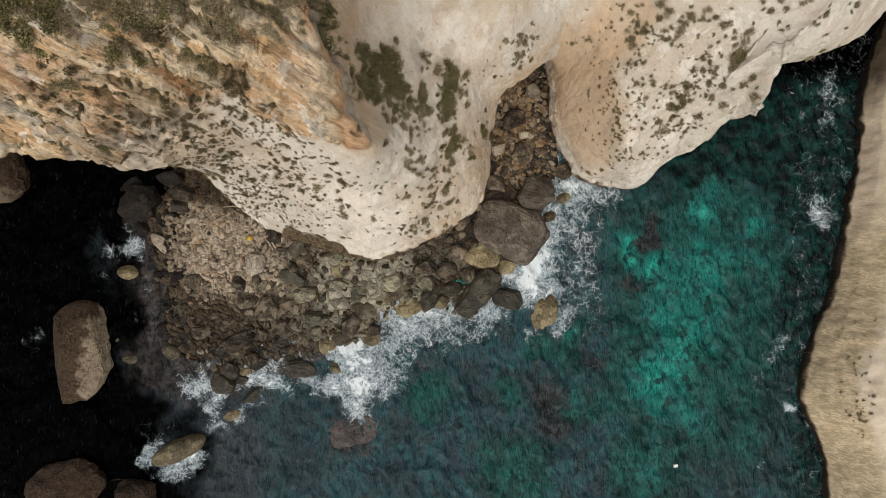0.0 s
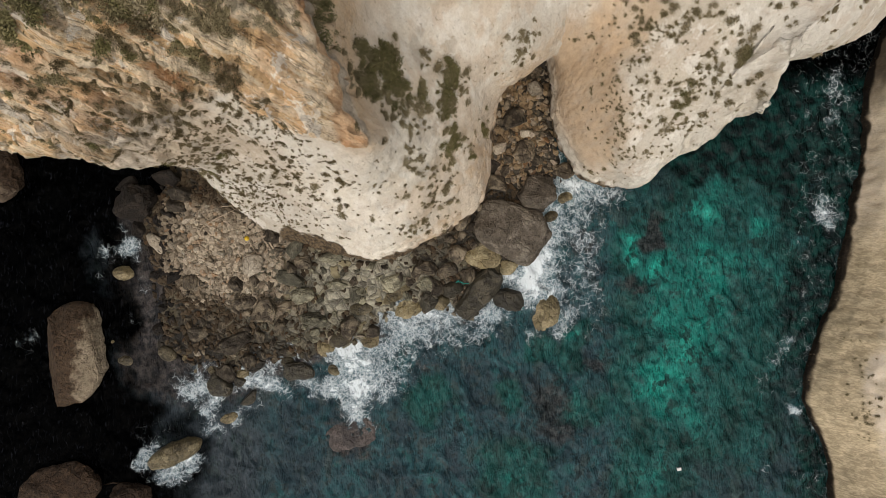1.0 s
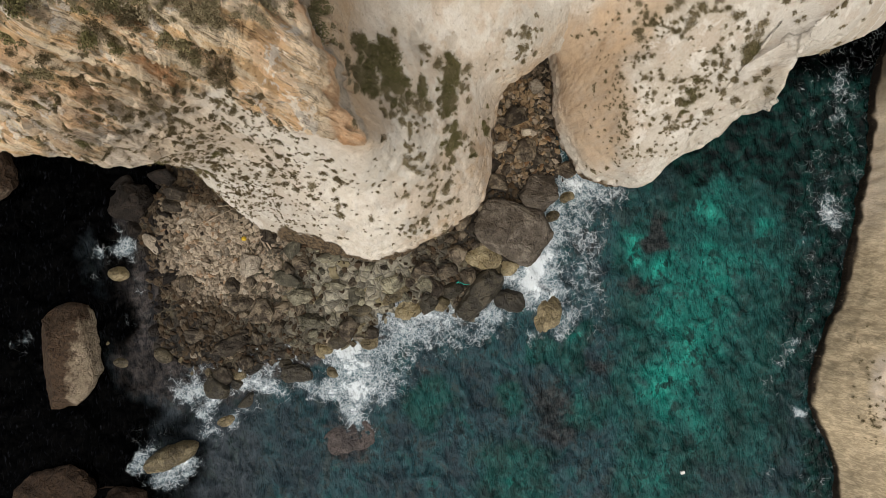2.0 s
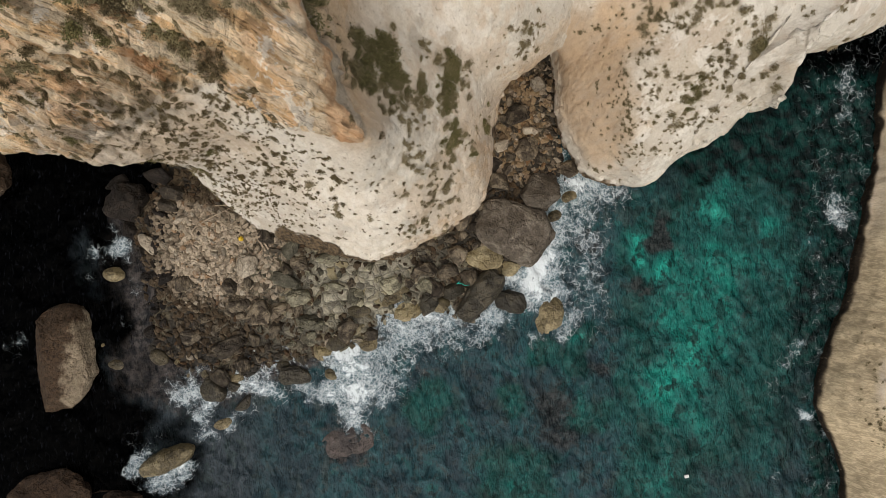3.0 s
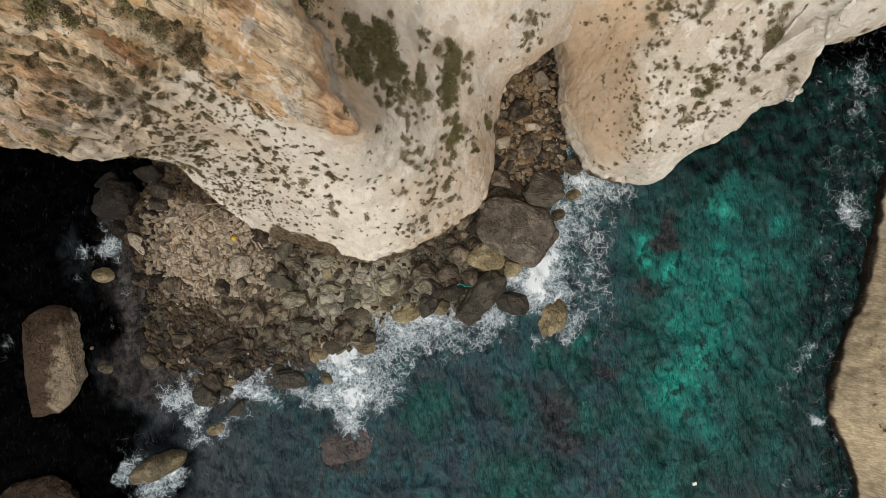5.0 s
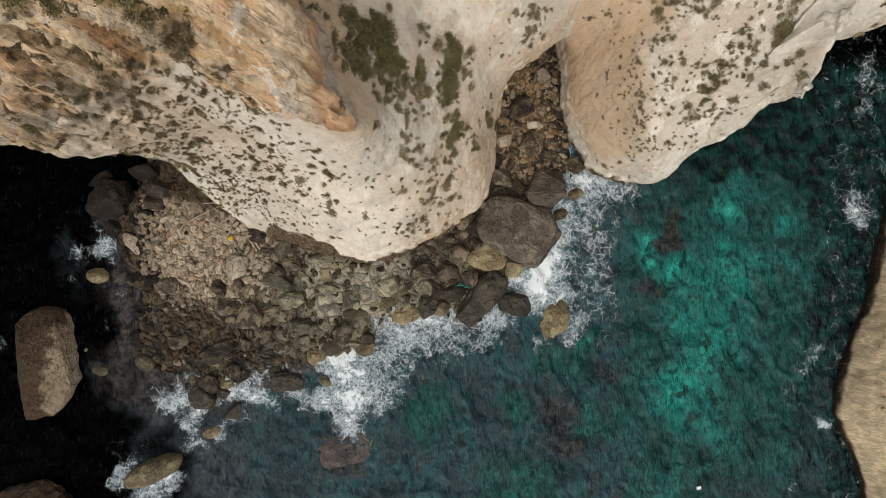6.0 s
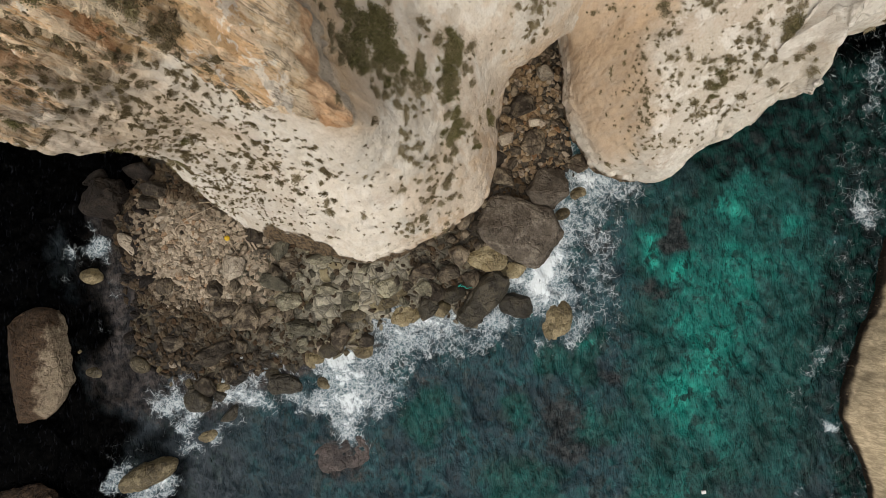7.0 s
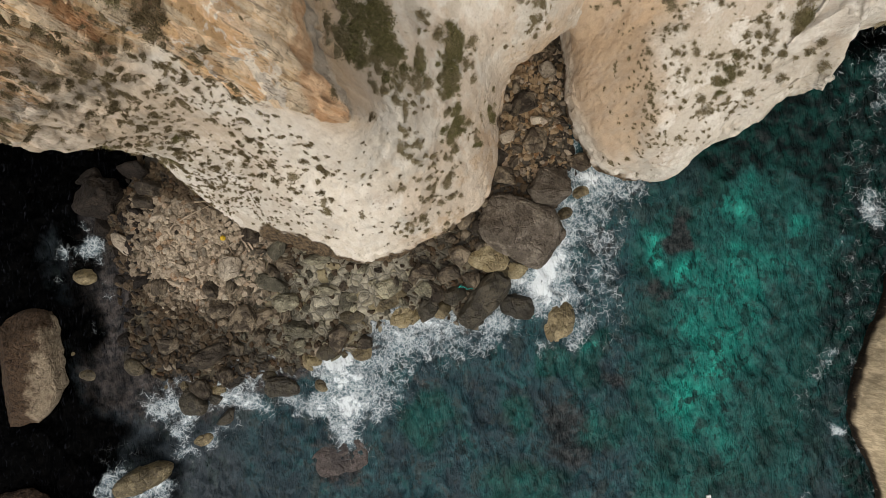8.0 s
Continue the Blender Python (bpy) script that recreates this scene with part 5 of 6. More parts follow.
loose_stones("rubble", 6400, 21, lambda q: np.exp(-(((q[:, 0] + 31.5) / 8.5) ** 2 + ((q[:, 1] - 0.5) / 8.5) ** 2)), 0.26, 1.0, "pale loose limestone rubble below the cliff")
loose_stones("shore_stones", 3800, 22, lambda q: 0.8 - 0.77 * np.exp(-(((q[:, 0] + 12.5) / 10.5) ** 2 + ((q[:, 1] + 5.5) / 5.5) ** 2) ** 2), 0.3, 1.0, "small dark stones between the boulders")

loose_stones("cove_stones", 3600, 23, lambda q: np.exp(-(((q[:, 0] - 9.5) / 4.5) ** 2 + ((q[:, 1] - 17) / 7) ** 2)), 0.3, 1.05, "brown and pale stones filling the narrow cove")


# ---- scrub ----


def leaf_cloud(seed, leaves, flat, size):
    r = np.random.RandomState(seed)
    heads = r.normal(size=(7, 3)) * (0.24, 0.24, 0.14 * flat)
    c = heads[r.randint(7, size=leaves)] + r.normal(size=(leaves, 3)) * (0.17, 0.17, 0.13 * flat)
    c[:, 2] = np.abs(c[:, 2]) + 0.04
    a = r.normal(size=(leaves, 3))
    a /= np.linalg.norm(a, axis=1, keepdims=True)
    b = np.cross(a, r.normal(size=(leaves, 3)))
    b /= np.linalg.norm(b, axis=1, keepdims=True)
    s = size * r.uniform(0.6, 1.3, (leaves, 1))
    v = np.stack([c - a * s, c + b * s * 0.55, c + a * s, c - b * s * 0.55], axis=1).reshape(-1, 3)
    return v, np.arange(leaves * 4).reshape(-1, 4)


def twig_mesh(seed):
    r = np.random.RandomState(seed)
    verts, faces = [], []
    for _ in range(7):
        a, l = r.uniform(0, 6.28), r.uniform(0.3, 0.6)
        d = np.array([math.cos(a) * l, math.sin(a) * l, r.uniform(0.1, 0.3)])
        side = np.array([-math.sin(a), math.cos(a), 0]) * 0.025
        b = len(verts)
        verts += [-side, side, np.array([0, 0, 0.05]), d]
        faces += [(b, b + 1, b + 3), (b + 1, b + 2, b + 3), (b + 2, b, b + 3)]
    return mesh_from("stem", verts, faces, TWIG, False)


CLOUDS = {"dry": [mesh_from("foliage", *leaf_cloud(s, 420, 1.0, 0.075), LEAF_DRY, False) for s in range(6)],
          "dark": [mesh_from("foliage", *leaf_cloud(s, 400, 1.0, 0.075), LEAF_DARK, False) for s in range(30, 36)],
          "green": [mesh_from("foliage", *leaf_cloud(s, 440, 1.1, 0.075), LEAF_GREEN, False) for s in range(10, 16)]}
STEMS = [twig_mesh(s) for s in range(4)]
SPOTS = {"dry": [], "dark": [], "green": []}
CROWD = {"dry": [], "dark": [], "green": []}


def scrub(cliff, centre, spread, count, lo, hi, kind="dry", seed=0):
    """Bushes rooted on a cliff about a place: the larger ones are things of their own, the rest ground cover."""
    r = np.random.RandomState(seed + int(abs(centre[0] * 13 + centre[1] * 7 + centre[2] * 3)))
    g, n = cliff.grid, cliff.normals()
    area = np.linalg.norm(np.cross(np.gradient(g, axis=0), np.gradient(g, axis=1)), axis=2).ravel()
    p, n = g.reshape(-1, 3), n.reshape(-1, 3)
    w = area * np.exp(-0.5 * (((p - np.array(centre)) / np.array(spread)) ** 2).sum(axis=1)) * (n[:, 2] > -0.2)
    w *= 0.6 + smooth(-0.15, 0.35, fbm(p / 2.2, 3, 91))
    if w.sum() < 1e-9:
        return
    near = []
    for i in r.choice(len(p), count, p=w / w.sum()):
        s = {"dark": 0.66, "dry": 0.8, "green": 0.85}[kind] * (lo + (hi - lo) * r.rand() ** 2.4)
        if kind != "green" and any(np.linalg.norm(p[i] - c) < 0.55 * (s + t) for c, t in near):
            continue
        near.append((p[i], s))
        (SPOTS if s > 0.42 else CROWD)[kind].append((p[i], n[i], s, r.uniform(0, 6.28), (0.8, -0.54, 0.05 * r.normal()) if kind == "dark" else (0.25 * r.normal(), 0.25 * r.normal(), -1.0), r.uniform(0.9, 1.2 + 0.6 * float(ochre(p[i:i + 1])[0])) if kind == "dark" else r.uniform(1.0, 1.6) if cliff is west else r.uniform(0.9, 1.15)))


def stand(place, normal, size, turn, along, stretch):
    """Rooted on the slope, drawn out along a direction that is laid into the slope."""
    up = (Vector(normal) + Vector((0, 0, 0.45))).normalized()
    x = Vector(along) - up * up.dot(Vector(along))
    x.normalize()
    y = up.cross(x)
    turned = Matrix((x, y, up)).transposed().to_4x4()
    return Matrix.Translation(place) @ turned @ Matrix.Diagonal((size * stretch, size / stretch ** 0.5, size * 1.05, 1)) @ Matrix.Rotation(turn, 4, "Z")

scrub(west, (-6.2, 15.0, 39.2), (0.4, 0.7, 1.1), 26, 0.6, 1.5, "green")
scrub(west, (-4.8, 15.1, 35.7), (0.5, 1.1, 1.0), 41, 0.6, 1.6, "green")
scrub(west, (-6.0, 13.0, 39.5), (0.4, 0.8, 1.2), 26, 0.5, 1.3, "green")
scrub(west, (-4.2, 13.6, 33.9), (0.7, 0.8, 1.3), 38, 0.5, 1.3, "green")
scrub(west, (-4.9, 12.4, 35.3), (0.5, 0.8, 1.5), 10, 0.5, 1.2, "dry")
scrub(west, (0.7, 17.3, 25.8), (0.6, 0.7, 0.9), 34, 0.5, 1.5, "green")
scrub(west, (0.2, 14.7, 24.2), (0.6, 1.1, 1.4), 38, 0.5, 1.4, "green")
scrub(west, (1.0, 12.1, 19.1), (0.5, 1.2, 1.9), 34, 0.5, 1.3, "green")
scrub(west, (2.0, 17.0, 22.8), (0.9, 0.7, 1.6), 17, 0.4, 1.4, "dry")
scrub(west, (-2.1, 14.8, 29.9), (0.4, 0.7, 0.7), 15, 0.5, 1.2, "green")
scrub(west, (-2.8, 12.1, 29.9), (0.7, 1.0, 1.6), 35, 0.5, 1.6, "dry")
scrub(west, (-1.6, 12.9, 27.4), (0.6, 0.7, 1.2), 17, 0.5, 1.5, "dry")
scrub(west, (-3.5, 9.1, 28.2), (0.4, 0.6, 1.6), 13, 0.5, 1.4, "dry")
scrub(west, (-3.0, 8.4, 24.0), (0.5, 0.8, 1.8), 17, 0.5, 1.4, "dry")
scrub(west, (-1.5, 7.1, 17.5), (0.8, 1.6, 3.0), 30, 0.4, 1.4, "dry")
scrub(west, (4.9, 15.3, 9.6), (0.8, 0.8, 2.9), 13, 0.5, 1.2, "green")
scrub(west, (3.4, 12.8, 13.6), (0.7, 0.7, 1.9), 11, 0.4, 1.2, "dry")
scrub(west, (3.5, 11.4, 11.7), (0.6, 0.5, 1.2), 9, 0.4, 1, "green")
scrub(west, (0.4, 7.4, 13.3), (0.9, 1.8, 3.2), 26, 0.3, 1.1, "dry")
scrub(west, (-0.8, 3.6, 8.4), (1.9, 1.8, 4.9), 30, 0.3, 1, "dry")
scrub(west, (-2.9, 3.1, 12.4), (1.3, 0.8, 3.1), 30, 0.4, 1.2, "dry")
scrub(west, (-1.6, 18.1, 29.2), (0.4, 0.6, 0.6), 6, 0.5, 1.2, "dry")
scrub(west, (5.0, 19.5, 20.7), (1.7, 0.8, 2.8), 10, 0.3, 0.8, "dry")
scrub(west, (8.1, 21.0, 21.8), (0.8, 0.8, 3.6), 12, 0.4, 1, "dry")
scrub(west, (9.1, 22.0, 22.9), (1.0, 0.6, 1.9), 22, 0.4, 1.1, "dry")
scrub(west, (7.0, 21.6, 25.9), (0.7, 0.4, 1.0), 6, 0.4, 1, "dry")
scrub(west, (-7.0, 13.5, 51.3), (0.3, 1.1, 2.0), 22, 0.6, 1.6, "green")
scrub(west, (-6.6, 13.3, 43.2), (0.4, 2.2, 2.4), 12, 0.4, 1, "dry")
scrub(west, (-10.1, 6.8, 28.2), (1.1, 0.4, 2.8), 7, 0.5, 1.2, "dark")
scrub(west, (-13.3, 6.3, 24.5), (3.2, 1.3, 5.9), 30, 0.3, 1.3, "dark")
scrub(west, (-9.3, 4.7, 20.3), (3.9, 2.0, 6.0), 22, 0.27, 0.9, "dark")
scrub(west, (-16.8, 5.9, 20.2), (3.5, 1.5, 6.0), 72, 0.27, 0.8, "dark")
scrub(west, (-17.3, 7.7, 26.7), (3.8, 1.1, 6.0), 90, 0.32, 1, "dark")
scrub(west, (-21.7, 6.8, 19.4), (3.2, 1.3, 6.0), 126, 0.27, 0.8, "dark")
scrub(west, (-21.5, 8.1, 27.4), (2.9, 0.9, 6.0), 100, 0.32, 1, "dark")
scrub(west, (-21.4, 5.2, 13.6), (3.0, 1.3, 5.1), 108, 0.27, 0.8, "dark")
scrub(west, (-18.1, 3.5, 11.4), (3.4, 1.2, 4.6), 54, 0.23, 0.6, "dark")
scrub(west, (-25.7, 7.9, 21.9), (1.5, 0.4, 4.1), 24, 0.3, 0.8, "green")
scrub(west, (-24.6, 5.7, 12.2), (1.9, 0.9, 3.6), 64, 0.27, 0.7, "dark")
scrub(west, (-12.0, 8.1, 34.9), (3.4, 0.6, 4.0), 43, 0.27, 0.9, "dark")
scrub(west, (-12.6, 8.6, 38.8), (1.9, 0.4, 3.1), 14, 0.4, 1.1, "dark")
scrub(west, (-6.3, 5.4, 22.1), (2.7, 2.0, 6.0), 21, 0.27, 0.7, "dark")
scrub(west, (-11.8, 2.6, 13.2), (4.3, 1.4, 4.6), 21, 0.23, 0.6, "dark")
scrub(west, (-17.3, 10.5, 54.0), (0.4, 0.2, 0.6), 2, 0.7, 1.4, "green")
scrub(west, (-20.4, 10.3, 51.0), (1.2, 0.4, 1.6), 18, 0.36, 0.9, "dark")
scrub(west, (-22.7, 10.1, 51.7), (0.5, 0.3, 0.7), 4, 0.7, 1.3, "green")
scrub(west, (-20.9, 9.4, 45.1), (3.5, 1.3, 5.7), 108, 0.32, 1, "dark")
scrub(west, (-21.8, 9.9, 47.7), (4.3, 1.4, 6.0), 40, 0.32, 0.9, "dark")
scrub(west, (-17.3, 10.1, 49.8), (2.0, 0.4, 3.1), 64, 0.36, 1, "dark")
scrub(west, (-20.2, 9.0, 40.6), (2.4, 1.1, 4.8), 108, 0.27, 0.9, "dark")
scrub(west, (-16.1, 10.0, 45.0), (1.3, 0.4, 1.4), 28, 0.36, 1, "dark")
scrub(west, (-20.9, 8.5, 36.9), (1.8, 0.8, 4.0), 90, 0.27, 0.8, "dark")
scrub(west, (-15.2, 9.4, 41.8), (2.5, 0.6, 4.3), 72, 0.23, 0.7, "dark")
scrub(west, (-12.2, 8.9, 44.6), (1.3, 0.5, 2.7), 14, 0.5, 1.2, "dark")
scrub(west, (-27.1, 9.0, 42.1), (5.7, 2.4, 6.0), 44, 0.32, 0.9, "dark")
scrub(west, (-27.7, 9.0, 44.9), (3.3, 1.3, 5.3), 16, 0.4, 0.9, "green")
scrub(west, (-24.5, 7.6, 41.9), (3.0, 1.1, 3.7), 60, 0.27, 0.8, "dark")
scrub(west, (-19.9, 10.8, 54.8), (2.6, 0.6, 1.9), 43, 0.27, 0.9, "dark")
scrub(west, (-13.0, 10.3, 55.6), (0.6, 0.3, 0.9), 10, 0.5, 1.3, "green")
scrub(west, (-11.9, 9.9, 52.0), (1.2, 0.6, 2.4), 16, 0.4, 1.1, "dark")
scrub(west, (-10.8, 9.3, 50.9), (2.2, 0.8, 3.6), 43, 0.27, 0.9, "dark")
scrub(west, (-15.0, 11.1, 56.4), (0.8, 0.4, 0.4), 16, 0.5, 1.3, "dark")
scrub(west, (-22.7, 10.0, 48.6), (5.6, 1.5, 6.0), 34, 0.23, 0.7, "dark")
scrub(west, (-19.2, 7.4, 26.3), (4.7, 1.7, 6.0), 144, 0.18, 0.5, "dark")
scrub(west, (-13.3, 5.8, 22.6), (6.0, 2.7, 6.0), 40, 0.18, 0.45, "dark")
scrub(west, (-9.5, 5.2, 21.0), (3.2, 2.0, 4.0), 12, 0.6, 1.4, "dry")
scrub(west, (-15.8, 12.1, 57.0), (0.9, 0.4, 0.5), 40, 0.5, 1.4, "green")
scrub(west, (-14.0, 11.8, 57.0), (0.9, 0.4, 0.5), 36, 0.5, 1.3, "dry")
scrub(west, (-10.7, 11.7, 57.7), (1.2, 0.5, 0.5), 70, 0.5, 1.3, "dry")
scrub(west, (-8.7, 12.2, 57.1), (0.7, 0.5, 0.6), 40, 0.5, 1.2, "dry")
scrub(west, (-21.8, 12.0, 56.9), (0.8, 0.6, 0.7), 40, 0.6, 1.6, "green")
scrub(west, (-13.5, 12.6, 57.6), (3.4, 0.9, 0.8), 150, 0.5, 1.3, "dry")
scrub(west, (-12.7, 11.3, 57.1), (1.4, 0.4, 0.6), 36, 0.4, 1.1, "dry")
scrub(west, (-10.3, 11.0, 57.3), (0.9, 0.3, 0.6), 16, 0.4, 1, "dry")
scrub(west, (-9.6, 13.0, 56.9), (1.8, 1.1, 2.3), 60, 0.5, 1.4, "dry")
scrub(north, (20.5, 23.0, 26.8), (2.0, 0.9, 1.7), 40, 0.5, 1.4, "dry")
scrub(north, (17.5, 22.8, 22.7), (1.8, 1.4, 2.5), 40, 0.3, 0.9, "dry")
scrub(north, (24.2, 22.3, 29.4), (1.1, 0.6, 0.6), 22, 0.5, 1.4, "dry")
scrub(north, (21.5, 21.7, 26.6), (1.4, 0.9, 1.3), 22, 0.4, 1.2, "dry")
scrub(north, (23.0, 20.7, 26.9), (0.8, 0.6, 0.7), 12, 0.5, 1.2, "dry")
scrub(north, (28.7, 20.3, 29.0), (1.1, 0.6, 0.5), 14, 0.5, 1.3, "dry")
scrub(north, (29.0, 18.4, 28.4), (0.25, 0.35, 0.4), 6, 0.8, 1.6, "green")
scrub(north, (30.3, 15.5, 27.6), (0.6, 0.6, 0.7), 8, 0.5, 1.3, "dry")
scrub(north, (27.0, 17.7, 26.1), (1.4, 1.4, 1.4), 36, 0.4, 1.2, "dry")
scrub(north, (27.1, 16.2, 24.5), (1.3, 1.1, 1.2), 36, 0.4, 1.2, "dry")
scrub(north, (25.1, 15.7, 22.9), (0.6, 0.7, 0.6), 14, 0.5, 1.3, "green")
scrub(north, (24.7, 14.5, 21.6), (0.7, 0.8, 0.9), 12, 0.5, 1.3, "dry")
scrub(north, (26.8, 18.9, 27.2), (0.9, 0.7, 0.6), 12, 0.4, 1.1, "dry")
scrub(north, (19.8, 18.8, 22.1), (2.2, 2.1, 2.8), 50, 0.3, 0.8, "dry")
scrub(north, (21.8, 17.3, 23.7), (1.2, 0.9, 0.7), 16, 0.4, 1, "dry")
scrub(north, (20.4, 15.8, 20.0), (2.3, 2.1, 3.3), 40, 0.3, 0.7, "dry")
scrub(north, (21.1, 12.7, 16.1), (2.1, 2.0, 4.2), 50, 0.25, 0.6, "dry")
scrub(north, (23.6, 13.4, 20.0), (2.3, 1.4, 1.9), 34, 0.3, 0.8, "dry")
scrub(north, (26.8, 13.4, 20.9), (1.3, 0.7, 0.9), 14, 0.4, 1, "dry")
scrub(north, (22.6, 11.4, 15.4), (2.5, 1.0, 3.2), 34, 0.25, 0.6, "dry")
scrub(north, (20.7, 10.7, 6.8), (0.6, 0.5, 2.0), 5, 0.4, 0.9, "dry")
scrub(north, (22.4, 18.0, 22.3), (4.4, 3.7, 5.6), 90, 0.2, 0.5, "dry")
scrub(north, (32.4, 22.0, 31.6), (1.6, 0.7, 0.6), 14, 0.5, 1.2, "dry")
scrub(north, (40.9, 21.5, 22.0), (1.8, 0.8, 2.5), 4, 0.4, 1, "dry")
scrub(north, (32.5, 21.7, 30.7), (3.8, 1.0, 1.7), 14, 0.3, 0.9, "dry")
scrub(north, (34.6, 22.4, 31.5), (3.1, 0.9, 1.6), 12, 0.4, 1.1, "dry")
scrub(north, (40.1, 23.1, 28.7), (1.6, 0.6, 1.5), 4, 0.5, 1.2, "dry")
scrub(east, (53.5, -11.3, 10.2), (1.1, 3.1, 2.0), 14, 0.3, 0.8, "dry")
scrub(east, (54.9, -26.7, 10.0), (0.7, 2.3, 1.5), 20, 0.3, 0.7, "dry")
scrub(east, (54.3, -18.5, 12.0), (0.9, 6.0, 1.4), 20, 0.3, 0.7, "dry")
scrub(east, (54.0, -13.8, 12.8), (0.6, 1.1, 1.0), 8, 0.5, 1.1, "dry")

LEAVES = {"dry": LEAF_DRY, "dark": LEAF_DARK, "green": LEAF_GREEN}
for kind, words in (("dry", "dry brown-grey scrub bush rooted on the cliff"), ("dark", "dark brown stunted bush rooted on the rock face"), ("green", "dark green maquis bush rooted on the cliff")):
    spots = sorted(SPOTS[kind], key=lambda q: -q[2])
    own, rest = spots[:240], spots[240:] + CROWD[kind]
    for i, spot in enumerate(own):
        bush = tagged(new(kind + "_bush"), words, "bush", kind + " cliff bushes")
        bush.matrix_world = stand(*spot)
        part("foliage", CLOUDS[kind][i % 6], bush)
        part("stem", STEMS[i % 4], bush)
    verts, faces, base = [], [], 0
    small = [leaf_cloud(s, 90, 1.0, 0.14) for s in range(20, 26)]
    for i, spot in enumerate(rest):
        v, f = small[i % 6]
        m = np.array(stand(*spot))
        verts.append(v @ m[:3, :3].T + m[:3, 3])
        faces.append(f + base)
        base += len(v)
    ob = new("low_scrub", mesh_from("low_scrub", np.concatenate(verts), np.concatenate(faces), LEAVES[kind], False))
    tagged(ob, "low tufts of %s scrub over the cliffs" % {"dry": "dry brown-grey", "dark": "dark brown", "green": "dark green"}[kind], "scrub", kind="stuff")


# ---- small things left on the shore and the cliff ----
YELLOW = plain_material("faded_yellow_plastic", (0.62, 0.42, 0.03), 0.5)
DRIFT = plain_material("bleached_wood", (0.36, 0.29, 0.21), 0.9, 14.0)
RUST = plain_material("rusty_iron", (0.12, 0.062, 0.03), 0.85, 20.0)
WHITE = plain_material("white_plastic", (0.78, 0.78, 0.76), 0.4)
ROPE = plain_material("turquoise_net", (0.03, 0.36, 0.30), 0.8, 20.0)


def rod(bm, a, b, ra, rb, sides=7):
    a, b = Vector(a), Vector(b)
    m = Matrix.Translation((a + b) / 2) @ (b - a).to_track_quat("Z", "Y").to_matrix().to_4x4()
    bmesh.ops.create_cone(bm, cap_ends=True, segments=sides, radius1=ra, radius2=rb, depth=(b - a).length, matrix=m)


def finish(name, bm, mat):
    me = bpy.data.meshes.new(name)
    bm.to_mesh(me)
    bm.free()
    me.materials.append(mat)
    return me


def branch(x, y, length, turn, seed):
    """A bleached driftwood limb with two side twigs."""
    r = random.Random(seed)
    bm = bmesh.new()
    at, step = Vector((-length / 2, 0, 0)), length / 5
    for i in range(5):
        to = at + Vector((step, r.uniform(-0.15, 0.15), r.uniform(-0.04, 0.06)))
        rod(bm, at, to, 0.11 - 0.017 * i, 0.095 - 0.017 * i)
        if i in (1, 3):
            rod(bm, to, to + Vector((0.5, r.choice((-0.6, 0.6)), 0.15)), 0.05, 0.02)
        at = to
    ob = new("driftwood_branch", finish("driftwood_branch", bm, DRIFT))
    ob.matrix_world = pose(x, y, float(beach_height(np.array([[x, y]]))[0]) + 0.42, 0, 0, turn)
    return tagged(ob, "bleached driftwood branch lying on the rubble", "driftwood", "driftwood")


for i, (x, y, length, turn) in enumerate(((-30.5, 4.6, 4.6, 28), (-28.6, 3.0, 3.2, -35), (-33.0, 3.4, 2.8, 60), (-26.4, 0.6, 2.6, -60), (-29.2, 6.2, 3.0, 10))):
    branch(x, y, length, turn, i)


def plank(x, y, length, turn):
    bm = bmesh.new()
    bmesh.ops.create_cube(bm, size=1.0, matrix=Matrix.Diagonal((length, 0.22, 0.06, 1)))
    bmesh.ops.bevel(bm, geom=bm.edges[:], offset=0.012, segments=1)
    ob = new("plank", finish("plank", bm, DRIFT))
    ob.matrix_world = pose(x, y, float(beach_height(np.array([[x, y]]))[0]) + 0.55, 4, 6, turn)
    return tagged(ob, "weathered grey plank washed up on the stones", "plank", "washed-up planks")


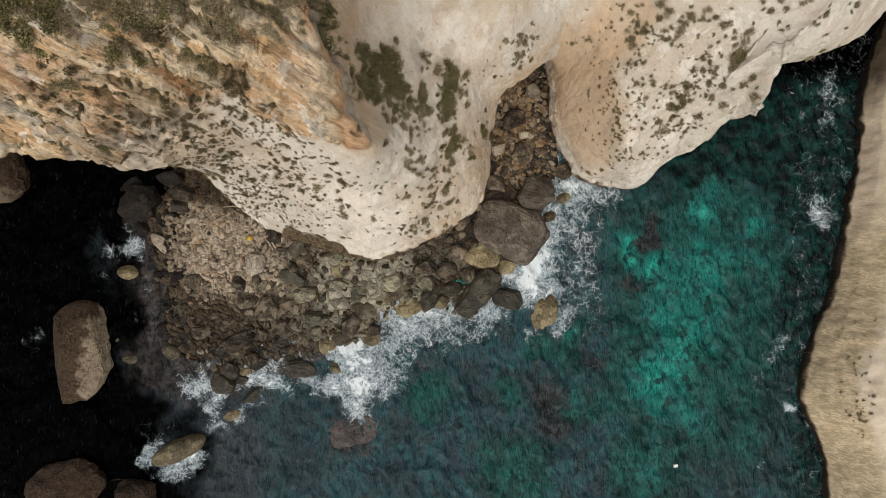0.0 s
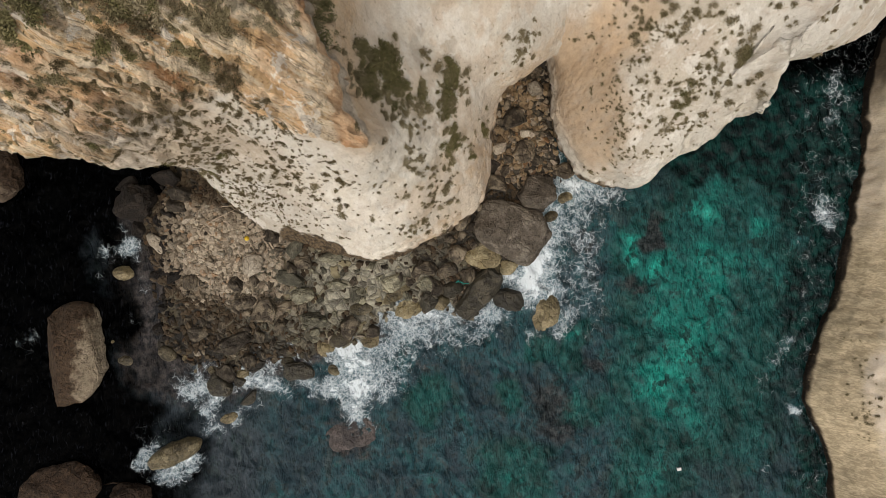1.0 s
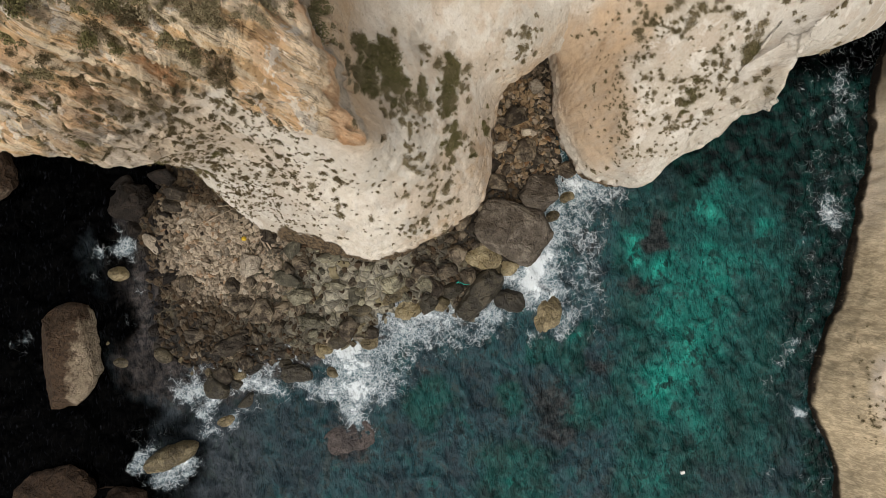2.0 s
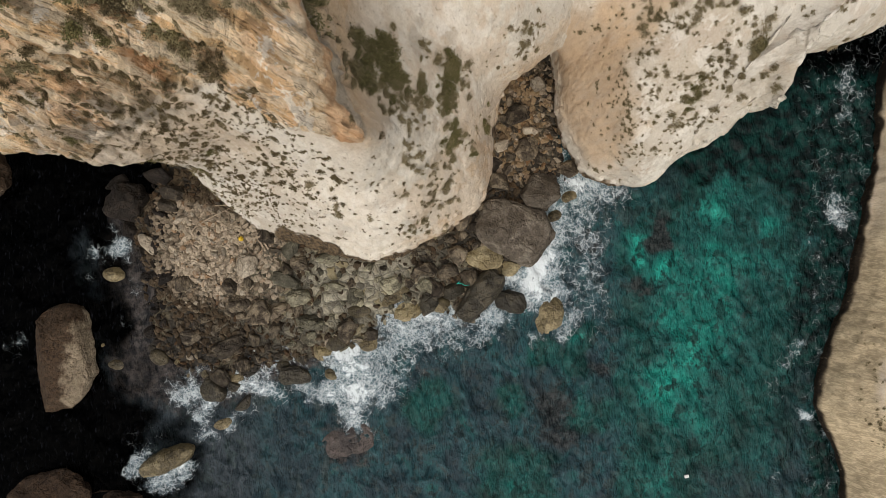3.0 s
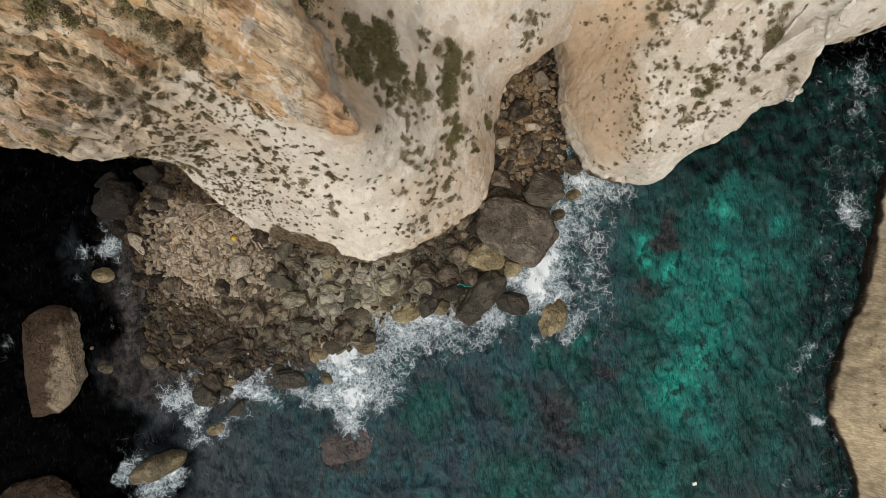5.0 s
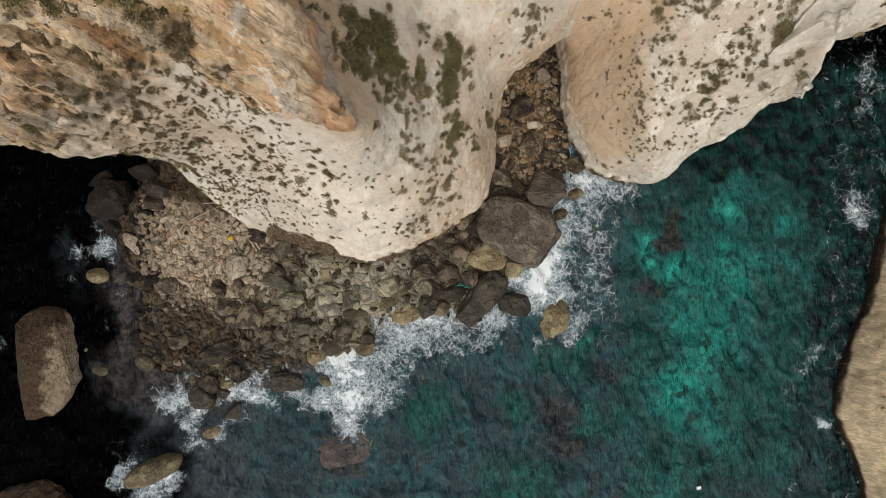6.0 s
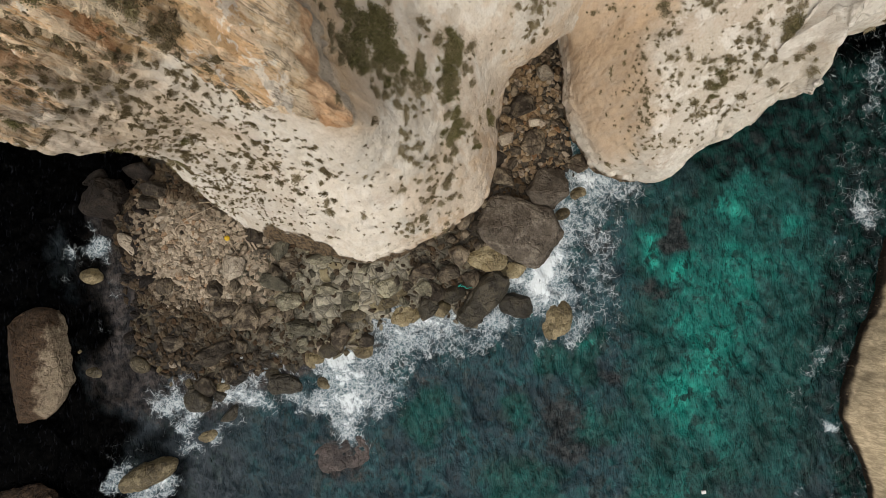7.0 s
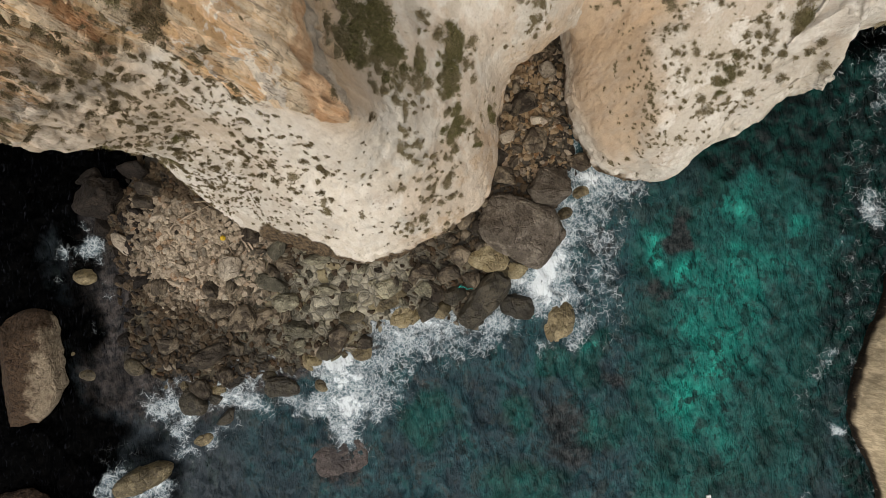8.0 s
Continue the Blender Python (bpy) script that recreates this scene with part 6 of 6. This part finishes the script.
for x, y, length, turn in ((-24.6, 0.9, 2.4, -62), (-24.2, 1.0, 2.2, -58), (-25.4, 1.6, 1.8, 15)):
    plank(x, y, length, turn)

# a yellow fishing float among the stones
float_thing = tagged(new("fishing_float"), "faded yellow plastic fishing float on the rubble", "float")
float_thing.matrix_world = pose(-27.1, 1.5, float(beach_height(np.array([[-27.1, 1.5]]))[0]) + 0.55, 20, 10, 30)
bm = bmesh.new()
bmesh.ops.create_uvsphere(bm, u_segments=16, v_segments=10, radius=0.34)
part("float_body", finish("float_body", bm, YELLOW), float_thing)
bm = bmesh.new()
rod(bm, (0, 0, 0.30), (0, 0, 0.46), 0.09, 0.07, 10)
part("eyelet", finish("eyelet", bm, YELLOW), float_thing)

# a white plastic fish box afloat on the open water
crate = tagged(new("floating_crate"), "small white plastic crate floating on the sea", "crate")
crate.matrix_world = pose(33.5, -31.2, 0.12, 5, 4, 8)
bm = bmesh.new()
bmesh.ops.create_cube(bm, size=1.0, matrix=Matrix.Diagonal((0.52, 0.36, 0.26, 1)))
bmesh.ops.bevel(bm, geom=bm.edges[:], offset=0.04, segments=2)
part("crate_body", finish("crate_body", bm, WHITE), crate)
bm = bmesh.new()
bmesh.ops.create_cube(bm, size=1.0, matrix=Matrix.Translation((0, 0, 0.15)) @ Matrix.Diagonal((0.58, 0.42, 0.05, 1)))
bmesh.ops.bevel(bm, geom=bm.edges[:], offset=0.012, segments=1)
part("rim", finish("rim", bm, WHITE), crate)

# a scrap of turquoise net caught between boulders
bm = bmesh.new()
_r = random.Random(4)
_at = Vector((0, 0, 0))
for i in range(16):
    _to = _at + Vector((_r.uniform(-0.3, 0.34), _r.uniform(-0.22, 0.24), _r.uniform(-0.03, 0.03)))
    rod(bm, _at, _to, 0.05, 0.05, 5)
    _at = _to
net = tagged(new("net_scrap", finish("net_scrap", bm, ROPE)), "scrap of turquoise fishing net between boulders", "net")
net.matrix_world = pose(2.2, -4.3, float(beach_height(np.array([[2.2, -4.3]]))[0]) + 0.7)
